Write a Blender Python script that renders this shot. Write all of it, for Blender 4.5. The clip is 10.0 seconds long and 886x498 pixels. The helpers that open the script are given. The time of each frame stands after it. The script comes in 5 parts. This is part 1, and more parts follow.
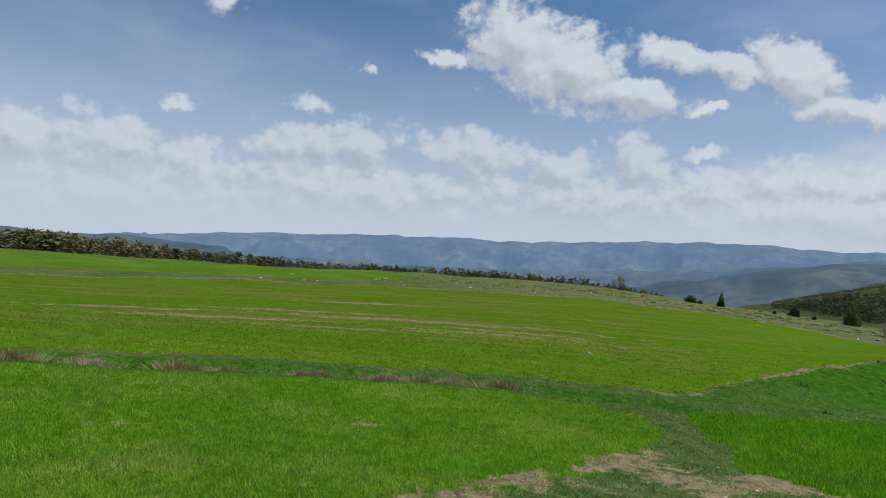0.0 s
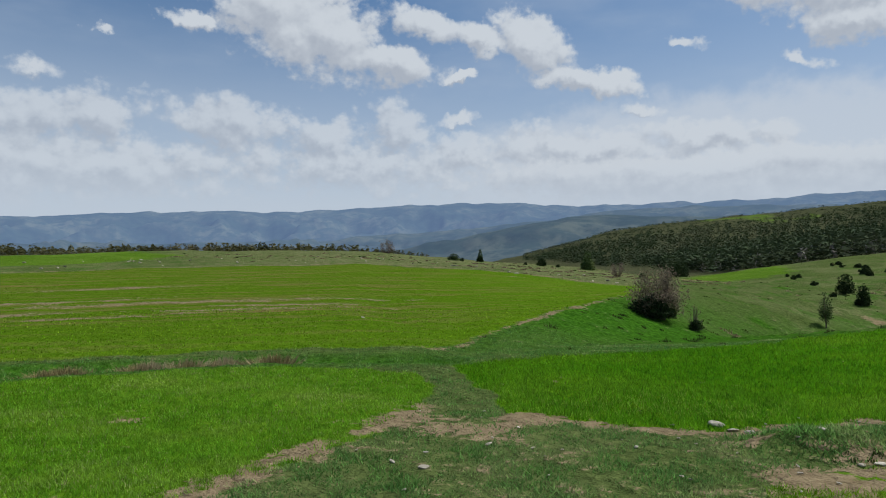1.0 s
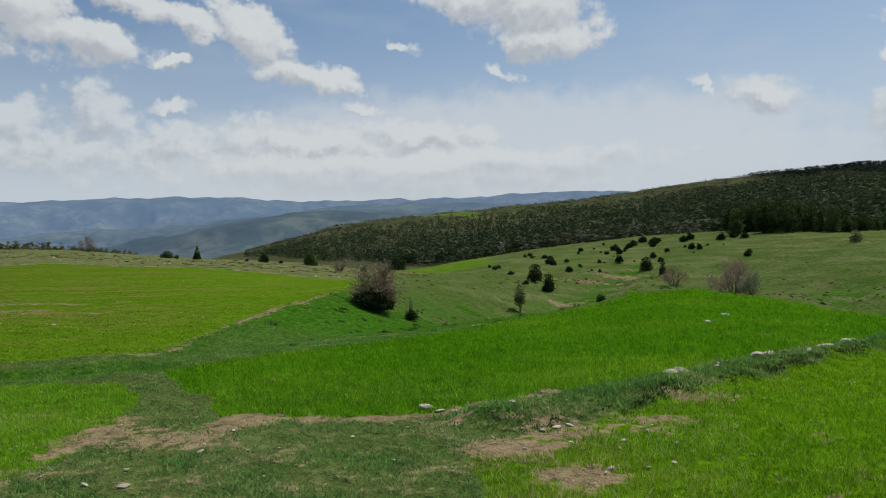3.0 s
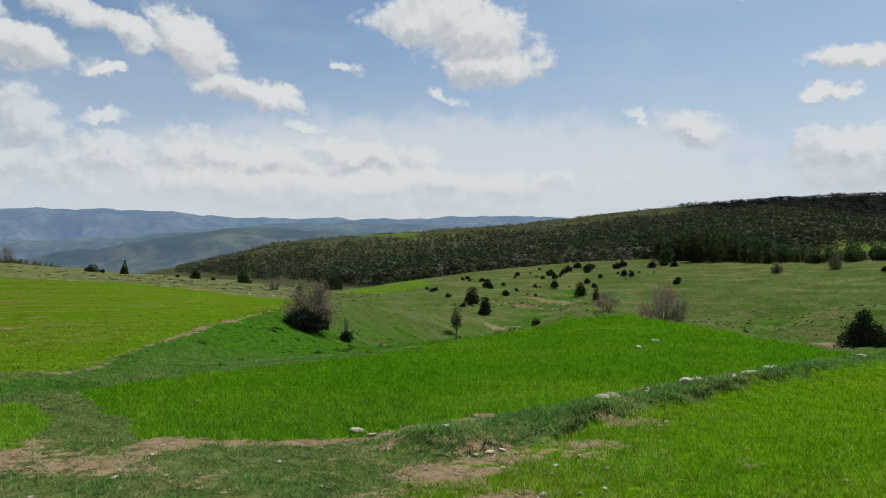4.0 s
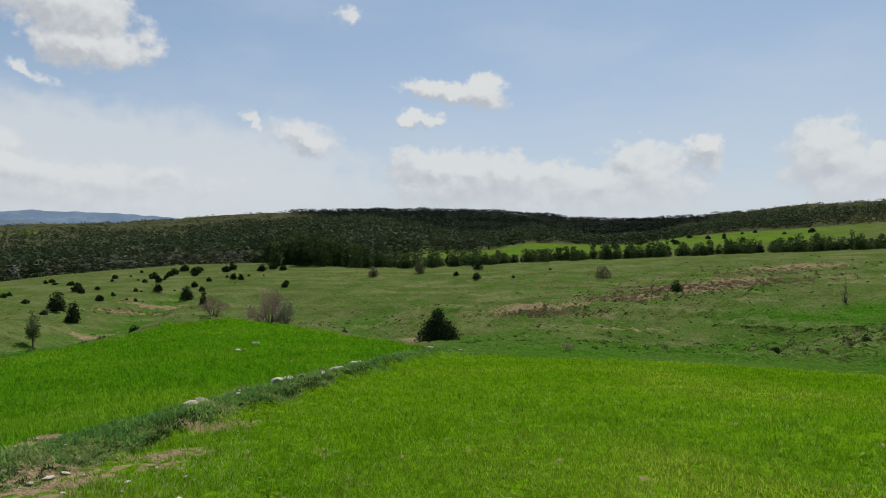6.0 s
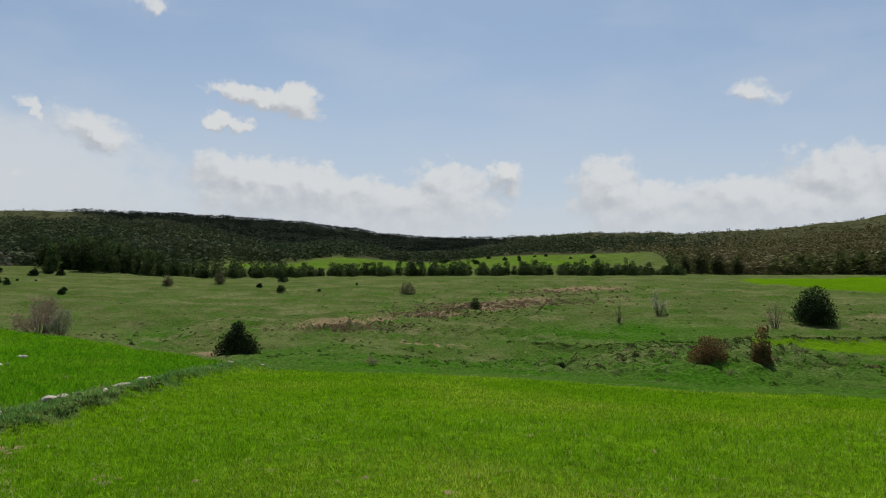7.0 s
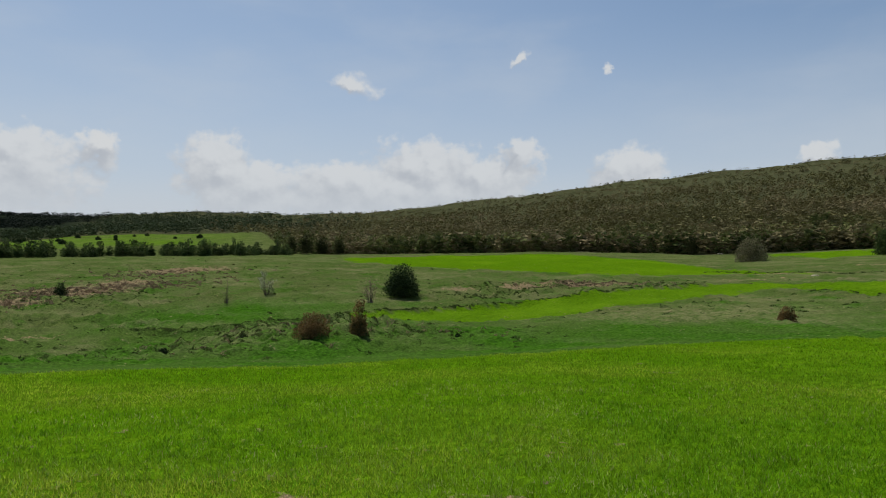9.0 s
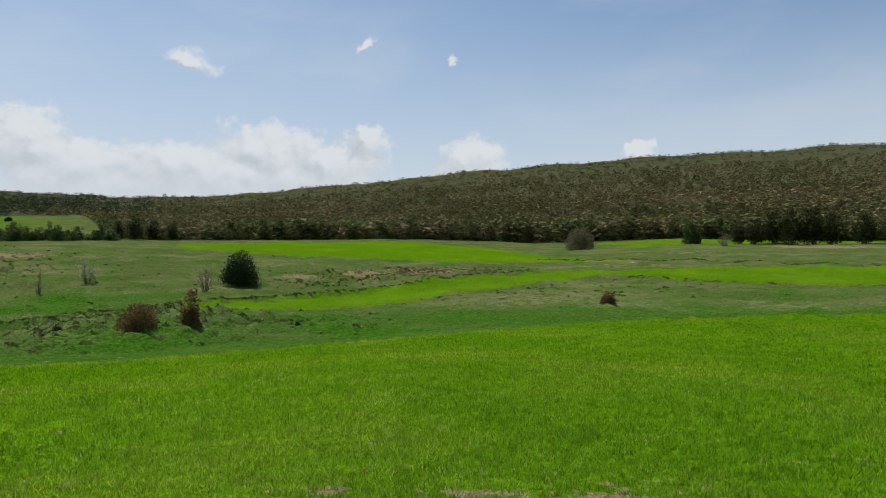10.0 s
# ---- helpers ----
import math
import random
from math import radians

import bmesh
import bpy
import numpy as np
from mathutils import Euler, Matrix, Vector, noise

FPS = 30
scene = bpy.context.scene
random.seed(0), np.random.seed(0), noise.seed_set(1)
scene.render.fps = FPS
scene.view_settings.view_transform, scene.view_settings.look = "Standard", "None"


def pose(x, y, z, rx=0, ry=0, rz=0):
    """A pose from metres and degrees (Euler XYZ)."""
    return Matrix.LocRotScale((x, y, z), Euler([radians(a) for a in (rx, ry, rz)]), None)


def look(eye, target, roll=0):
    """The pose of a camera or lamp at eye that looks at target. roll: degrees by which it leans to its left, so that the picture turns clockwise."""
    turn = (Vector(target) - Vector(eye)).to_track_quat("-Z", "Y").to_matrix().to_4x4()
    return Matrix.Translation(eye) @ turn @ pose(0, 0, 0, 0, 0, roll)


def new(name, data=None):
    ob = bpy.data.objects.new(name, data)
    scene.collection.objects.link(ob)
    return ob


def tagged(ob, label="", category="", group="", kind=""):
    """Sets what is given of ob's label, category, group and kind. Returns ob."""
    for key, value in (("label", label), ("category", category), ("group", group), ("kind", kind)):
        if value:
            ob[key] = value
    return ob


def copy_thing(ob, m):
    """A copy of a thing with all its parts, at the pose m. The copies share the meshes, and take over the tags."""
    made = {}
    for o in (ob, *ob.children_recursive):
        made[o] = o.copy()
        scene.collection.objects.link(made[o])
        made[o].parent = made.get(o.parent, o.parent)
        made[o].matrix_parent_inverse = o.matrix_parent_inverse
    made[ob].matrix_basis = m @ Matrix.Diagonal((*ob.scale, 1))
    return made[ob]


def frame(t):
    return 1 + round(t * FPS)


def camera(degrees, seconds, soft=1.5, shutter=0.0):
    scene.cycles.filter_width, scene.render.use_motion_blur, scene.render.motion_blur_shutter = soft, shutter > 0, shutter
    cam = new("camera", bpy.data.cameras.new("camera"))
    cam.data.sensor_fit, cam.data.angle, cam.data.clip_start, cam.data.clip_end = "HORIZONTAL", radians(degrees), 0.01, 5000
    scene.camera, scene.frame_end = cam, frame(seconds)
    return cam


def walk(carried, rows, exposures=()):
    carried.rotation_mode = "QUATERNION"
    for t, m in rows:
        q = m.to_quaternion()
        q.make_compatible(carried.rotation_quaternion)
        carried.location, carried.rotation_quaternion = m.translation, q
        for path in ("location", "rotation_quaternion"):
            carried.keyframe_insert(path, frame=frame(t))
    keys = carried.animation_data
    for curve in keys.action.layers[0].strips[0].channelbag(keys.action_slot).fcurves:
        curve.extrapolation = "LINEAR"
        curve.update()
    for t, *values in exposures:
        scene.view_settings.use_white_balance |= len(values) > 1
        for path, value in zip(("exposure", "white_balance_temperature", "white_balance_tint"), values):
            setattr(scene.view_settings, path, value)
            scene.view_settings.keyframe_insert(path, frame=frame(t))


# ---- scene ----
cam = camera(65.0, 10.0, soft=1.0)
PATH = [
    (0, pose(-0.239, 0.017, 1.613, 93.93, -4.33, -0.70)),
    (0.5, pose(-0.229, 0.071, 1.593, 92.61, -0.43, -8.38)),
    (1, pose(-0.197, 0.075, 1.621, 91.94, 0.37, -19.34)),
    (1.5, pose(-0.186, 0.078, 1.626, 92.21, -0.26, -26.55)),
    (2, pose(-0.163, 0.072, 1.618, 92.51, -1.09, -30.98)),
    (2.5, pose(-0.150, 0.055, 1.616, 92.29, 0.24, -35.96)),
    (3, pose(-0.112, 0.062, 1.618, 91.17, 1.66, -41.81)),
    (3.2, pose(-0.104, 0.061, 1.613, 90.88, 1.93, -44.40)),
    (4.3, pose(-0.020, 0.128, 1.610, 93.07, 0.17, -47.16)),
    (4.5, pose(-0.015, 0.114, 1.604, 93.17, -0.12, -47.05)),
    (5, pose(-0.037, 0.025, 1.585, 91.14, 0.62, -53.12)),
    (5.5, pose(-0.005, -0.046, 1.585, 92.14, -0.15, -64.44)),
    (6, pose(0.048, -0.087, 1.599, 92.91, 0.52, -78.17)),
    (6.2, pose(0.077, -0.098, 1.603, 94.00, 0.15, -83.00)),
    (7.3, pose(0.175, 0.024, 1.586, 92.88, -1.34, -97.51)),
    (7.5, pose(0.187, 0.027, 1.586, 92.07, -1.45, -100.11)),
    (8, pose(0.211, -0.002, 1.591, 92.58, -0.25, -105.14)),
    (8.5, pose(0.241, -0.041, 1.580, 92.48, 0.70, -115.84)),
    (9, pose(0.259, -0.072, 1.583, 92.65, 0.59, -125.49)),
    (9.5, pose(0.238, -0.098, 1.575, 92.43, 0.02, -130.31)),
    (10, pose(0.160, -0.227, 1.595, 91.45, 0.69, -138.20)),
]
walk(cam, PATH, [(0.0, -0.08, 5950, 8), (0.5, -0.17, 5950, 8), (2.0, -0.06, 6250, 8), (3.0, -0.10, 6350, 7), (4.5, 0.10, 6450, 7), (6.0, 0.04, 6500, 8), (7.5, -0.06, 6500, 9), (9.0, -0.1, 6450, 9), (9.5, -0.02, 6450, 9), (10.0, 0.10, 6400, 8)])

# ---- world, sun, exposure ----
SUN_AZ, SUN_EL = 95.0, 60.0
world = bpy.data.worlds.new("sky")
world.use_nodes = True
DRIFTING_CLOUDS = [
    (5.6, 20.4, 4.7, 3.3, -21), (9.9, 19.0, 5.1, 3.1, -23), (15.4, 16.9, 4.4, 1.5, -10), (-0.8, 19.2, 2.1, 0.7, -10),
    (21.0, 16.0, 1.2, 0.4, 19), (17.9, 19.9, 3.2, 1.1, -17), (22.4, 18.7, 2.7, 1.1, -14), (26.8, 18.4, 3.6, 1.8, -20),
    (30.9, 15.3, 4.7, 1.0, -11), (48.7, 20.4, 6.3, 2.3, -11), (50.8, 17.7, 4.9, 1.4, -6), (44.8, 20.6, 4.0, 1.5, -4),
    (78.9, 15.7, 4.7, 0.8, -3), (81.8, 15.4, 2.1, 1.3, -9), (76.5, 13.5, 2.1, 0.7, -6),
]
SMALL_CLOUDS = [
    (67.3, 11.9, 3.3, 1.1, -12), (63.0, 12.9, 1.3, 0.4, -41), (118.5, 16.1, 1.8, 0.8, -8), (132.0, 18.0, 1.2, 0.4, 26),
    (138.7, 16.4, 0.4, 0.5, -5), (-18.2, 21.1, 1.7, 0.8, 10), (-21.4, 13.1, 1.3, 0.6, 9), (-11.6, 14.5, 1.7, 0.6, 2),
    (-7.3, 17.7, 0.7, 0.3, 6), (20.4, 12.3, 1.8, 0.5, 3), (35.7, 12.6, 1.9, 0.5, -5), (35.5, 12.6, 1.5, 0.5, -6),
    (70.4, 21.3, 1.1, 0.6, 2), (99.2, 10.7, 1.7, 0.6, -5), (35.4, 12.7, 1.6, 0.6, -7), (47.3, 15.3, 1.8, 0.4, -14),
    (38.7, 17.4, 1.3, 0.4, -11), (20.9, 15.9, 1.4, 0.4, 18),
]
HEAPED_CLOUDS_LEFT = [
    (-32.2, 9.5, 3.5, 2.2, -1), (-26.5, 9.7, 4.4, 2.2, -7), (-20.0, 8.8, 4.2, 2.1, -3), (-11.5, 11.1, 5.0, 2.3, -4),
    (-7.0, 12.1, 3.7, 1.8, 5), (2.4, 12.0, 5.2, 1.9, -2), (9.5, 11.0, 4.5, 1.6, 2), (15.3, 11.9, 2.6, 2.0, 1),
    (20.9, 10.0, 4.0, 1.3, 1), (26.8, 10.5, 4.4, 1.5, -1), (31.6, 9.8, 2.7, 1.4, -1), (-25.3, 5.9, 12.4, 1.9, 1),
    (-7.6, 8.2, 15.4, 2.2, 1), (12.3, 8.9, 12.6, 1.6, -1), (-35.1, 6.4, 3.9, 2.3, 10), (31.8, 10.1, 8.8, 1.4, -4),
    (41.0, 10.5, 6.5, 1.0, -5),
]
HEAPED_CLOUDS_RIGHT = [
    (78.4, 9.7, 4.6, 1.4, -4), (84.7, 8.9, 5.5, 1.7, -7), (90.7, 7.9, 8.1, 1.6, -1), (94.7, 9.6, 3.7, 1.7, 2),
    (99.1, 10.8, 1.7, 0.7, 1), (107.2, 9.8, 2.9, 1.9, -0), (110.5, 8.2, 4.1, 1.5, -1), (117.8, 8.3, 4.8, 1.5, -2),
    (124.3, 9.8, 4.5, 1.8, -3), (128.8, 8.7, 4.2, 1.6, -4), (132.1, 11.1, 1.6, 0.9, -6), (140.7, 9.2, 2.8, 1.5, -3),
    (154.3, 9.2, 1.3, 0.6, -6), (121.6, 7.8, 10.3, 1.8, -1), (80.6, 9.4, 3.9, 1.2, -0), (84.5, 8.6, 2.7, 1.3, -6),
    (40.2, 8.1, 19.4, 1.3, -0),
]


def build_sky():
    """A clear sky with haze at its foot and heaped fair-weather clouds, each a soft heap at its bearing and height in degrees."""
    nt = world.node_tree
    N, L = nt.nodes, nt.links
    N.clear()

    def node(kind, **kw):
        n = N.new(kind)
        for k, v in kw.items():
            if k == "op":
                n.operation = v
            elif k == "ins":
                for i, s in v.items():
                    if hasattr(s, "links"):
                        L.new(s, n.inputs[i])
                    else:
                        n.inputs[i].default_value = s
        return n

    def m(op, a, b=0.0, c=0.0):
        return node("ShaderNodeMath", op=op, ins={0: a, 1: b, 2: c}).outputs[0]

    def ramp(x, lo, hi):
        n = node("ShaderNodeMapRange", ins={0: x, 1: lo, 2: hi, 3: 0.0, 4: 1.0})
        n.interpolation_type = "SMOOTHSTEP"
        return n.outputs[0]

    def mixc(f, a, b):
        n = N.new("ShaderNodeMix")
        n.data_type = "RGBA"
        for i, v in ((0, f), (6, a), (7, b)):
            if hasattr(v, "links"):
                L.new(v, n.inputs[i])
            else:
                n.inputs[i].default_value = v
        return n.outputs[2]

    tc = node("ShaderNodeTexCoord").outputs["Generated"]
    sep = node("ShaderNodeSeparateXYZ", ins={0: tc}).outputs
    az = m("MULTIPLY", m("ARCTAN2", sep[0], sep[1]), 57.29578)
    el = m("MULTIPLY", m("ARCSINE", sep[2]), 57.29578)
    flat = node("ShaderNodeCombineXYZ", ins={0: az, 1: el}).outputs[0]
    # billows: the outline of every heap is broken up by noise at three sizes
    def fbm(vec, scale, detail, rough):
        n = N.new("ShaderNodeTexNoise")
        n.inputs["Scale"].default_value, n.inputs["Detail"].default_value, n.inputs["Roughness"].default_value = scale, detail, rough
        L.new(vec, n.inputs["Vector"])
        return n.outputs["Fac"]
    stretched = node("ShaderNodeVectorMath", op="MULTIPLY", ins={0: flat, 1: (1.0, 1.2, 1.0)}).outputs[0]
    up = node("ShaderNodeVectorMath", op="ADD", ins={0: stretched, 1: (0.35, 0.96, 0.0)}).outputs[0]

    def billow(vec):
        """Noise with cauliflower lumps, about 0.5 in the mean."""
        v = N.new("ShaderNodeTexVoronoi")
        v.feature = "SMOOTH_F1"
        for k, x in (("Scale", 0.55), ("Detail", 2.0), ("Roughness", 0.5), ("Lacunarity", 2.3), ("Smoothness", 0.35)):
            v.inputs[k].default_value = x
        L.new(vec, v.inputs["Vector"])
        return m("ADD", m("MULTIPLY", fbm(vec, 0.34, 6.0, 0.55), 0.75), m("MULTIPLY", m("SUBTRACT", 0.95, v.outputs["Distance"]), 0.30))

    big, big_up = billow(stretched), billow(up)

    def swirl(scale, detail, reach):
        """A push of the air, in degrees, that frays the outline of every heap."""
        n = N.new("ShaderNodeTexNoise")
        n.inputs["Scale"].default_value, n.inputs["Detail"].default_value, n.inputs["Roughness"].default_value = scale, detail, 0.6
        L.new(flat, n.inputs["Vector"])
        centred = node("ShaderNodeVectorMath", op="SUBTRACT", ins={0: n.outputs["Color"], 1: (0.5, 0.5, 0.5)}).outputs[0]
        return node("ShaderNodeVectorMath", op="MULTIPLY", ins={0: centred, 1: reach}).outputs[0]

    push = node("ShaderNodeVectorMath", op="ADD", ins={0: swirl(0.3, 3.0, (5.0, 2.6, 0.0)), 1: swirl(1.3, 5.0, (1.3, 1.0, 0.0))}).outputs[0]
    blown = node("ShaderNodeVectorMath", op="ADD", ins={0: flat, 1: push}).outputs[0]

    chain = [None]  # one heap is worked out after another, which keeps the shader small

    def heaps(rows, at, foot=1.0):
        """How far a direction lies outside the nearest heap. foot below 1: the heaps reach far down, into the haze."""
        best = None
        for a, e, w, h, rot in rows:
            mp = N.new("ShaderNodeMapping")
            mp.vector_type = "TEXTURE"
            mp.inputs["Location"].default_value, mp.inputs["Rotation"].default_value, mp.inputs["Scale"].default_value = (a, e, 0), (0, 0, radians(rot)), (w * 1.12, h * 1.15, 1)
            src = at if chain[0] is None else node("ShaderNodeVectorMath", op="MULTIPLY_ADD", ins={0: chain[0], 1: (1e-7, 1e-7, 0.0), 2: at}).outputs[0]
            L.new(src, mp.inputs["Vector"])
            local = mp.outputs[0]
            if foot < 1.0:
                low = node("ShaderNodeVectorMath", op="MULTIPLY", ins={0: local, 1: (1.0, foot, 1.0)}).outputs[0]
                local = node("ShaderNodeVectorMath", op="MAXIMUM", ins={0: local, 1: low}).outputs[0]
            d = node("ShaderNodeVectorMath", op="LENGTH", ins={0: local}).outputs["Value"]
            best = d if best is None else node("ShaderNodeMath", op="SMOOTH_MIN", ins={0: best, 1: d, 2: 0.3}).outputs[0]
            chain[0] = best
        return best

    sky = N.new("ShaderNodeTexSky")
    sky.sky_type, sky.sun_disc = "NISHITA", False
    sky.sun_elevation, sky.sun_rotation = radians(SUN_EL), radians(SUN_AZ)
    sky.altitude, sky.air_density, sky.dust_density, sky.ozone_density = 1200, 1.0, 1.2, 1.2
    tint = node("ShaderNodeVectorMath", op="MULTIPLY", ins={0: sky.outputs[0], 1: SKY_GAIN}).outputs[0]
    # bright hazy air round the sun, deeper blue away from it
    to_sun = (math.sin(radians(SUN_AZ)) * math.cos(radians(SUN_EL)), math.cos(radians(SUN_AZ)) * math.cos(radians(SUN_EL)), math.sin(radians(SUN_EL)))
    near_sun = node("ShaderNodeVectorMath", op="DOT_PRODUCT", ins={0: tc, 1: to_sun}).outputs["Value"]
    depth = node("ShaderNodeMapRange", ins={0: near_sun, 1: 0.15, 2: 0.8, 3: 0.88, 4: 0.96}).outputs[0]
    tint = node("ShaderNodeVectorMath", op="SCALE", ins={0: tint, "Scale": depth}).outputs[0]
    colour = mixc(m("ADD", 0.04, m("MULTIPLY", ramp(near_sun, 0.35, 0.95), 0.36)), tint, HAZE)
    colour = mixc(m("MULTIPLY", ramp(el, 24.0, 4.0), 0.80), colour, HAZE)
    veil = ramp(fbm(node("ShaderNodeVectorMath", op="MULTIPLY", ins={0: flat, 1: (0.6, 1.6, 1)}).outputs[0], 0.09, 5.0, 0.55), 0.42, 0.75)
    colour = mixc(m("MULTIPLY", veil, 0.25), colour, HAZE)
    # a broad thin veil low over the far valley
    mp = N.new("ShaderNodeMapping")
    mp.vector_type = "TEXTURE"
    mp.inputs["Location"].default_value, mp.inputs["Scale"].default_value = (46, 7.5, 0), (30, 6.5, 1)
    L.new(flat, mp.inputs["Vector"])
    far = node("ShaderNodeVectorMath", op="LENGTH", ins={0: mp.outputs[0]}).outputs["Value"]
    colour = mixc(m("MULTIPLY", ramp(m("ADD", far, m("MULTIPLY", m("SUBTRACT", big, 0.5), 0.5)), 1.05, 0.65), 0.7), colour, VEIL)
    above = node("ShaderNodeVectorMath", op="ADD", ins={0: blown, 1: (0.45, 0.8, 0.0)}).outputs[0]
    wisps = m("MULTIPLY", m("SUBTRACT", fbm(stretched, 1.7, 5.0, 0.6), 0.5), 0.5)
    for rows, edge, soft, top, swell, foot in ((HEAPED_CLOUDS_LEFT, 1.7, 0.6, 0.76, 0.24, 0.7), (HEAPED_CLOUDS_RIGHT, 1.2, 0.5, 0.85, 0.2, 0.3), (SMALL_CLOUDS, 1.2, 0.8, 0.9, 0.3, 1.0), (DRIFTING_CLOUDS, 1.2, 0.5, 0.97, 0.24, 1.0)):
        lumps, lumps_up = (m("ADD", m("MULTIPLY", m("SUBTRACT", n, 0.5), edge), wisps) for n in (big, big_up))
        body = m("ADD", m("SUBTRACT", 1.0 + swell, heaps(rows, blown, foot)), lumps)
        high = m("ADD", m("SUBTRACT", 1.0 + swell, heaps(rows, above, foot)), lumps_up)
        cover = m("MULTIPLY", ramp(body, 0.0, soft), top)
        lit = ramp(m("SUBTRACT", body, high), -0.5, 0.42)
        colour = mixc(cover, colour, mixc(lit, CLOUD_DARK, CLOUD_LIGHT))
    # low haze lies over the feet of the far heaps
    colour = mixc(m("MULTIPLY", ramp(el, 9.5, 4.5), 0.8), colour, HAZE)
    bg = node("ShaderNodeBackground", ins={0: colour, 1: 1.0})
    out = N.new("ShaderNodeOutputWorld")
    L.new(bg.outputs[0], out.inputs[0])


SKY_GAIN = (0.074, 0.096, 0.106)
HAZE = (0.58, 0.62, 0.67, 1)
VEIL = (0.64, 0.66, 0.69, 1)
CLOUD_DARK, CLOUD_LIGHT = (0.47, 0.49, 0.53, 1), (0.69, 0.70, 0.71, 1)
build_sky()
scene.world = world
sun = new("sun", bpy.data.lights.new("sun", "SUN"))
sun.data.energy, sun.data.angle, sun.data.color = 4.4, radians(0.53), (1.0, 0.95, 0.87)
_d = Vector((math.sin(radians(SUN_AZ)) * math.cos(radians(SUN_EL)), math.cos(radians(SUN_AZ)) * math.cos(radians(SUN_EL)), math.sin(radians(SUN_EL))))
sun.matrix_world = look(_d * 900, (0, 0, 0))

# ---- materials ----
def material(name, base, dark, light, grain=6.0, patch=0.6, rough=0.9, bump=0.3, island=0.0, translucent=0.0, object_random=0.0):
    """A procedural surface: base colour broken up by a coarse and a fine noise, with relief; leaves may pass some light."""
    mat = bpy.data.materials.new(name)
    mat.use_nodes = True
    nt = mat.node_tree
    N, L = nt.nodes, nt.links
    bsdf = N["Principled BSDF"]
    bsdf.inputs["Roughness"].default_value = rough
    bsdf.inputs["Specular IOR Level"].default_value = 0.06
    pos = N.new("ShaderNodeNewGeometry")

    def noise_of(scale, detail):
        n = N.new("ShaderNodeTexNoise")
        n.inputs["Scale"].default_value, n.inputs["Detail"].default_value = scale, detail
        L.new(pos.outputs["Position"], n.inputs["Vector"])
        return n.outputs["Fac"]

    def mix(f, a, b):
        n = N.new("ShaderNodeMix")
        n.data_type = "RGBA"
        for i, v in ((0, f), (6, a), (7, b)):
            if hasattr(v, "links"):
                L.new(v, n.inputs[i])
            else:
                n.inputs[i].default_value = (*v, 1) if isinstance(v, tuple) else v
        return n.outputs[2]

    def span(x, lo, hi):
        n = N.new("ShaderNodeMapRange")
        L.new(x, n.inputs[0])
        n.inputs[1].default_value, n.inputs[2].default_value = lo, hi
        return n.outputs[0]

    fine = noise_of(grain, 6)
    col = mix(span(fine, 0.35, 0.65), dark, base)
    col = mix(span(noise_of(patch, 3), 0.48, 0.72), col, light)
    if island:
        n = N.new("ShaderNodeMix")
        n.data_type, n.blend_type = "RGBA", "MULTIPLY"
        n.inputs[0].default_value = 1.0
        r = N.new("ShaderNodeMapRange")
        L.new(pos.outputs["Random Per Island"], r.inputs[0])
        r.inputs[3].default_value, r.inputs[4].default_value = 1 - island, 1 + island
        L.new(col, n.inputs[6]), L.new(r.outputs[0], n.inputs[7])
        col = n.outputs[2]
    if object_random:
        info = N.new("ShaderNodeObjectInfo")
        n = N.new("ShaderNodeMix")
        n.data_type, n.blend_type = "RGBA", "MULTIPLY"
        n.inputs[0].default_value = 1.0
        r = N.new("ShaderNodeMapRange")
        L.new(info.outputs["Random"], r.inputs[0])
        r.inputs[3].default_value, r.inputs[4].default_value = 1 - object_random, 1 + object_random
        L.new(col, n.inputs[6]), L.new(r.outputs[0], n.inputs[7])
        col = n.outputs[2]
    L.new(col, bsdf.inputs["Base Color"])
    if bump:
        b = N.new("ShaderNodeBump")
        b.inputs["Strength"].default_value, b.inputs["Distance"].default_value = bump, 0.05
        L.new(fine, b.inputs["Height"]), L.new(b.outputs[0], bsdf.inputs["Normal"])
    if translucent:
        t, s = N.new("ShaderNodeBsdfTranslucent"), N.new("ShaderNodeMixShader")
        L.new(col, t.inputs[0])
        s.inputs[0].default_value = translucent
        L.new(bsdf.outputs[0], s.inputs[1]), L.new(t.outputs[0], s.inputs[2])
        L.new(s.outputs[0], N["Material Output"].inputs[0])
    return mat


